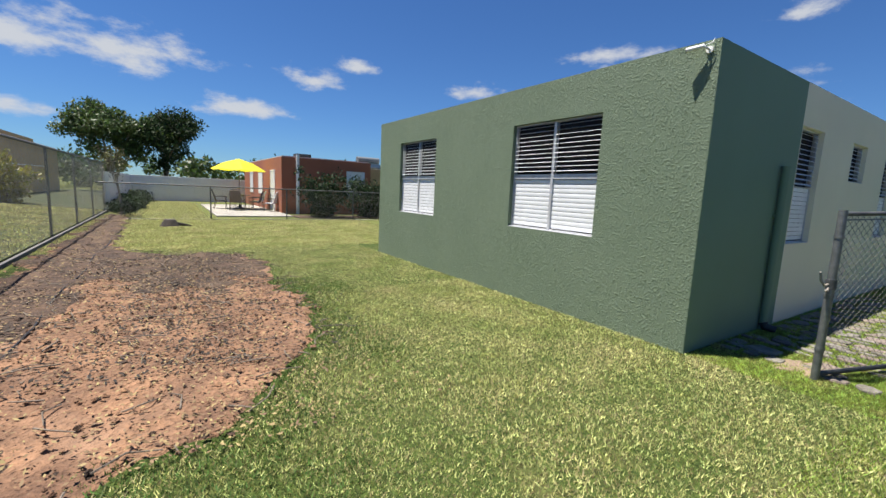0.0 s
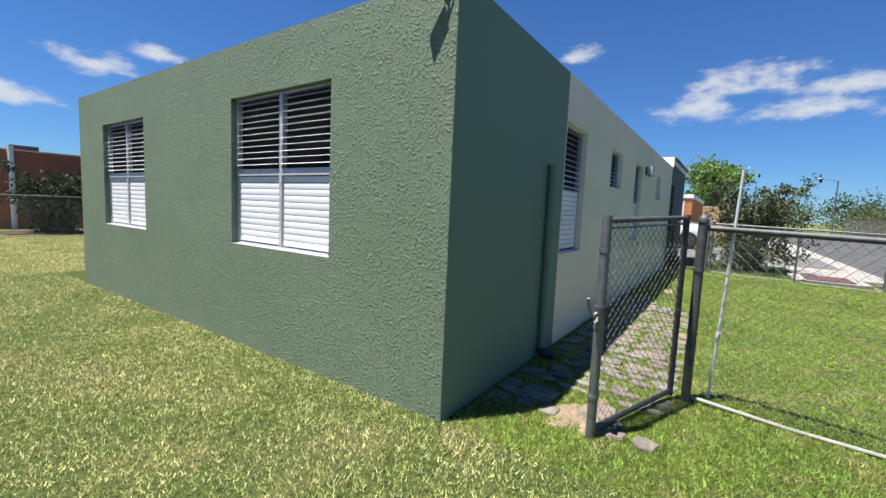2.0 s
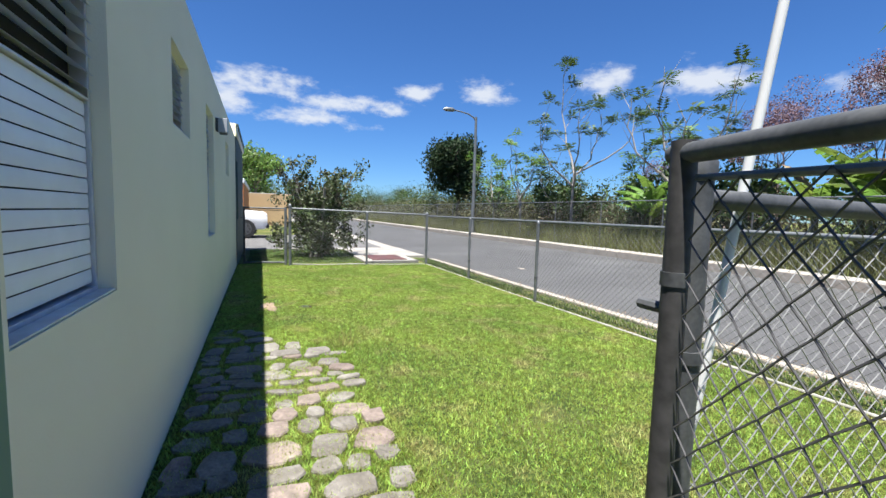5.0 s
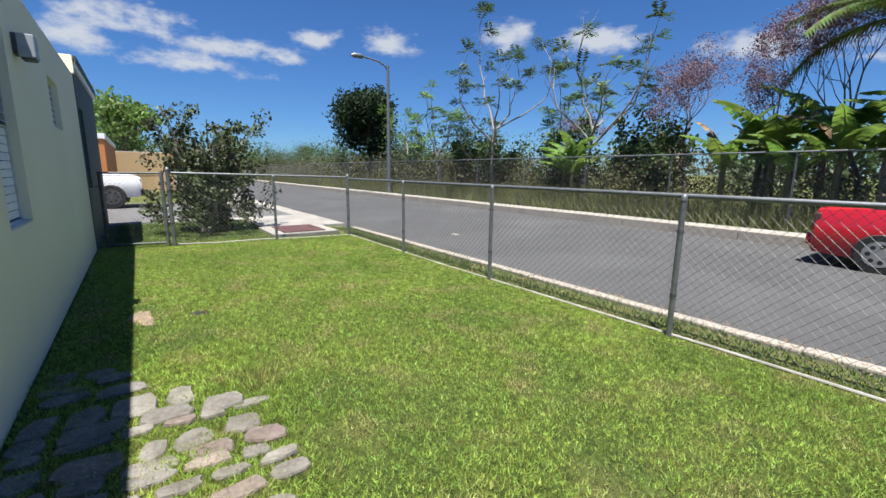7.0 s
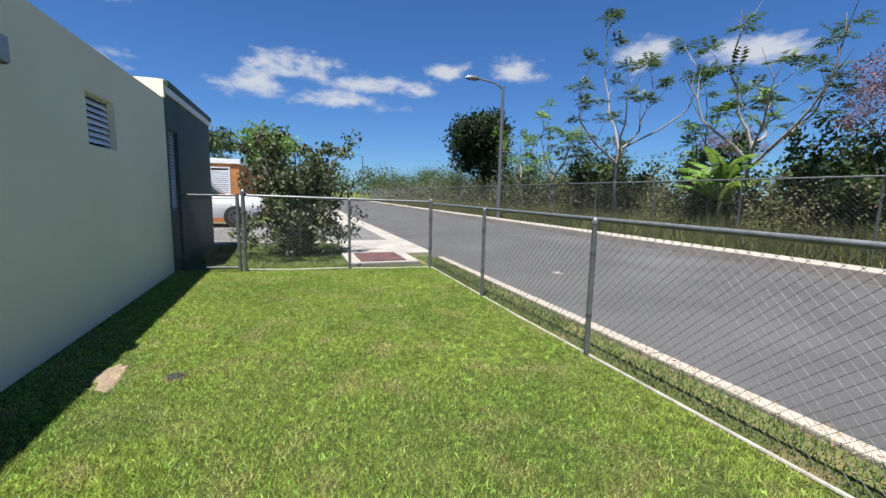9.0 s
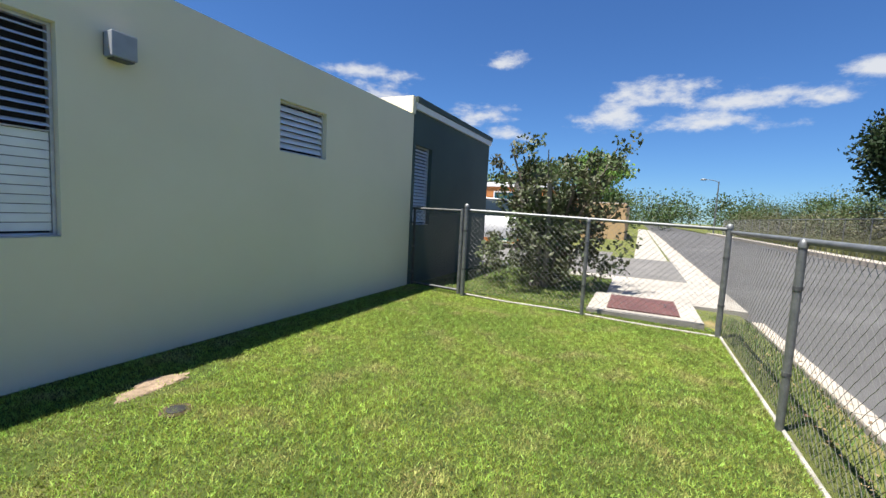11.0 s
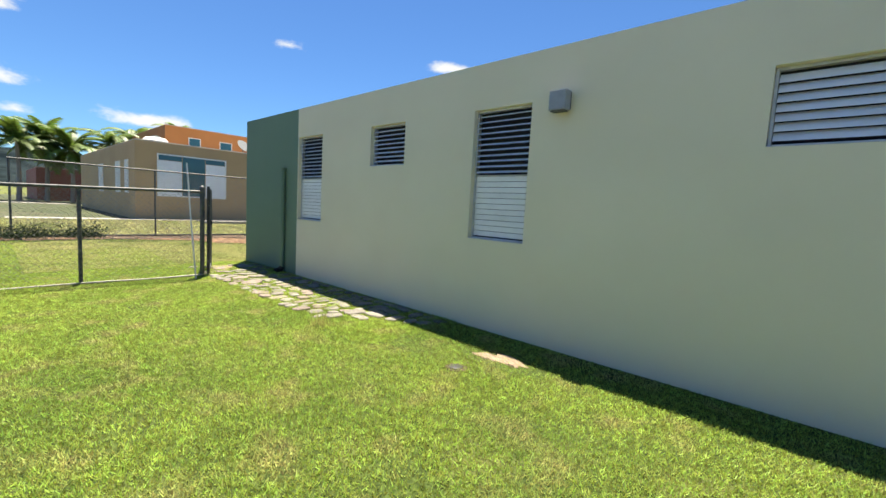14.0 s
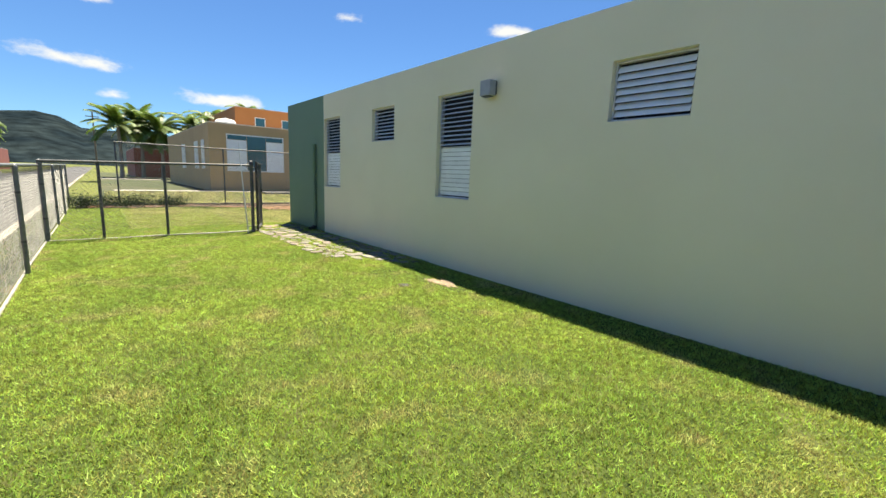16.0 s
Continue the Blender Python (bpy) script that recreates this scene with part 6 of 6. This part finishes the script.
litter("leaf_litter", "dry leaves and grit caught between fence and kerb", 2600, (3.0, 4.5), (-4.9, -4.45), 0.014, "dry_leaf", 86)
t = thing("tree_stump", "small dark cut stump in the back yard grass", "stump", at=pose(-3.9, 13.2, 0))
part("stump", Shape().lathe(0, 0, [(0.3, -0.03), (0.22, 0.06), (0.17, 0.18), (0.15, 0.2)], 14), "dark_bark", t, smooth=True)
part("root", Shape().tube([(0.1, 0, 0.08), (0.4, 0.05, 0.03), (0.6, 0.02, -0.01)], [0.07, 0.05, 0.02], 8), "dark_bark", t, smooth=True)
t = thing("lawn_cap", "small dark pipe cap sunk in the lawn", "cap", at=pose(6.58, -1.02, 0))
part("cap", Shape().lathe(0, 0, [(0.055, -0.02), (0.055, 0.010), (0.04, 0.014)], 16), "black", t, smooth=True)
part("collar", Shape().lathe(0, 0, [(0.09, -0.02), (0.09, 0.004), (0.07, 0.006)], 16), "dark_soil", t, smooth=True)


# ---- thatch under the turf, dark to stand for shade between blades ----
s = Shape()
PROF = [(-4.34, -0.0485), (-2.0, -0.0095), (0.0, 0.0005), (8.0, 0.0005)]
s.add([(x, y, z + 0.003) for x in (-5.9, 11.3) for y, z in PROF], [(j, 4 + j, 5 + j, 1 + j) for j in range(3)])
structure("lawn_thatch", s, "thatch", "thatch and soil darkened to stand for shade between the grass blades", "ground")


# ---- turf ----
def turf(name, label, rects, per_m2, hmin, hmax, width, mat, seed, keep=None):
    rng = np.random.default_rng(seed)
    out = []
    for x0, x1, y0, y1, k in rects:
        n = int((x1 - x0) * (y1 - y0) * per_m2 * k)
        out.append(np.stack([rng.uniform(x0, x1, n), rng.uniform(y0, y1, n)], 1))
    p = np.concatenate(out)
    if keep is not None:
        p = p[keep(p, rng)]
    n = len(p)
    patch = 0.88 + 0.12 * np.sin(p[:, 0] * 3.1 + np.sin(p[:, 1] * 2.3) * 1.7) * np.sin(p[:, 1] * 4.3 + np.sin(p[:, 0] * 1.9))
    z = np.where(p[:, 1] < -2, -0.01 + (p[:, 1] + 2) * (0.04 / 2.4), np.where(p[:, 1] < 0, p[:, 1] * 0.005, 0))
    z = np.where(p[:, 0] < -6.05, 0.05 + np.clip(-6.1 - p[:, 0], 0, 3.4) * (0.23 / 3.4), z)
    h = rng.uniform(hmin, hmax, n) * patch
    a = rng.uniform(0, 2 * np.pi, n)
    side = np.stack([np.cos(a), np.sin(a), 0 * a], 1) * width * rng.uniform(0.6, 1.3, n)[:, None]
    base = np.stack([p[:, 0], p[:, 1], z - 0.004], 1)
    bend = rng.normal(0, 0.55, (n, 2)) * h[:, None]
    tip = base + np.stack([bend[:, 0], bend[:, 1], h], 1)
    return tagged(new(name, raw_mesh(name, np.stack([base - side, base + side, tip], 1).reshape(-1, 3), 3, mat)), label, "grass", "", "stuff")


def on_lawn(p, rng):
    path = (p[:, 0] > 0.5) & (p[:, 0] < 5.7) & (p[:, 1] > -1.2) & (p[:, 1] < 0)
    spot = ((p[:, 0] - 6.75) / 0.42) ** 2 + ((p[:, 1] + 0.62) / 0.16) ** 2 < 1
    thin = np.sin(p[:, 0] * 2.2 + 1.1) * np.sin(p[:, 1] * 2.9 + p[:, 0] * 0.7) > 0.86
    return (~path | (rng.random(len(p)) < 0.95)) & ~(spot & (rng.random(len(p)) < 0.6)) & ~(thin & (rng.random(len(p)) < 0.4))


def in_yard(p, rng):
    wob = 0.12 * np.sin(p[:, 0] * 7 + p[:, 1] * 3) * np.sin(p[:, 1] * 6.1) + rng.normal(0, 0.09, len(p))
    return ~inside(p[:, 0] + wob, p[:, 1] + wob) | (rng.random(len(p)) < 0.015)


turf("lawn_grass", "short bright green turf with straw-coloured patches", [(0.0, 11.2, -4.36, -0.02, 1.0)], 15500, 0.016, 0.038, 0.0044, "turf", 90, on_lawn)
turf("path_grass", "grass growing up between the flagstones", [(0.5, 5.7, -1.25, -0.01, 1.0)], 9000, 0.026, 0.05, 0.0042, "turf", 98)
turf("yard_grass", "dry yellow-green turf in the back yard", [(-5.0, 0.0, -3.2, 3.5, 1.0), (-5.0, 0.0, 3.5, 8.0, 0.5)], 10000, 0.014, 0.036, 0.0045, "dry_turf", 91, in_yard)
def by_edge(p, rng):
    """Within half a metre outside the bare earth, in uneven tongues."""
    d = np.full(len(p), 9.0)
    for (xa, ya), (xb, yb) in zip(EDGE, EDGE[1:] + EDGE[:1]):
        e = np.array([xb - xa, yb - ya])
        u = np.clip(((p - (xa, ya)) @ e) / (e @ e), 0, 1)
        d = np.minimum(d, np.linalg.norm(p - (np.array([xa, ya]) + u[:, None] * e), axis=1))
    reach = 0.45 + 0.35 * np.sin(p[:, 0] * 3.3 + p[:, 1] * 2.1) + rng.normal(0, 0.12, len(p))
    return (d < np.where(inside(p[:, 0], p[:, 1]), 0.16 + 0.1 * np.sin(p[:, 0] * 9) * np.sin(p[:, 1] * 8), reach)) & (rng.random(len(p)) < 0.8)


turf("yard_grass", "greener grass creeping over the edge of the bare earth", [(-5.2, -1.6, -3.2, 4.5, 1.0)], 5000, 0.02, 0.05, 0.0055, "green_turf", 191, by_edge)
turf("yard_grass", "sparse turf of the outer yard", [(-6, 3.0, 8.0, 16, 1.0), (-5.9, -2.6, 16, 31, .7)], 2300, 0.02, 0.042, 0.006, "dry_turf", 92)
turf("yard_grass", "green turf beside the gate fence", [(-6, 0, -4.36, -3.0, 1.0), (-3.0, 0, -3.0, -1.2, 1.0)], 5000, 0.018, 0.04, 0.0045, "turf", 192, in_yard)
turf("neighbour_grass", "neighbour's dry lawn beyond the tall fence", [(-9.5, -6.12, -3.5, 20, 1.0)], 1000, 0.03, 0.06, 0.010, "dry_turf", 93)
turf("yard_grass", "dry olive grass beyond the end fence", [(11.25, 15, -4.2, -0.2, 1)], 2500, 0.02, 0.045, 0.006, "green_turf", 99)
scrub("ground_cover", "low dark creeping plants at the foot of the tall fence", -5.84, -5.5, -4.2, -1.6, 0.0, 0.18, 9000, 0.045, "leaf_dark", 59, 80)
weeds("wall_foot_grass", "ragged grass along the foot of the wall", 1.8, 11.0, -0.14, -0.005, 3200, 0.03, 0.10, 0.004, "turf", 94)
weeds("wall_foot_grass", "ragged grass along the foot of the green wall", -0.10, -0.005, 0.0, 6.7, 2200, 0.02, 0.07, 0.004, "dry_turf", 95)
weeds("fence_foot_grass", "ragged grass under the gate fence", 1.05, 1.6, -4.3, -1.2, 2600, 0.03, 0.11, 0.004, "turf", 96)
weeds("grass_tuft", "long-bladed grass tuft at the end of the stone path", 4.75, 5.0, -1.32, -1.12, 90, 0.12, 0.24, 0.006, "turf", 97)
# hedge spread wide in dark leaves to cover the shadowed grass too
scrub("low_hedge", "low hedge along the white garden wall, widened to stand for the shadow on the grass", -5.85, -5.0, 17.5, 31, 0.05, 0.4, 9000, 0.12, "leaf_dark", 56, 50)
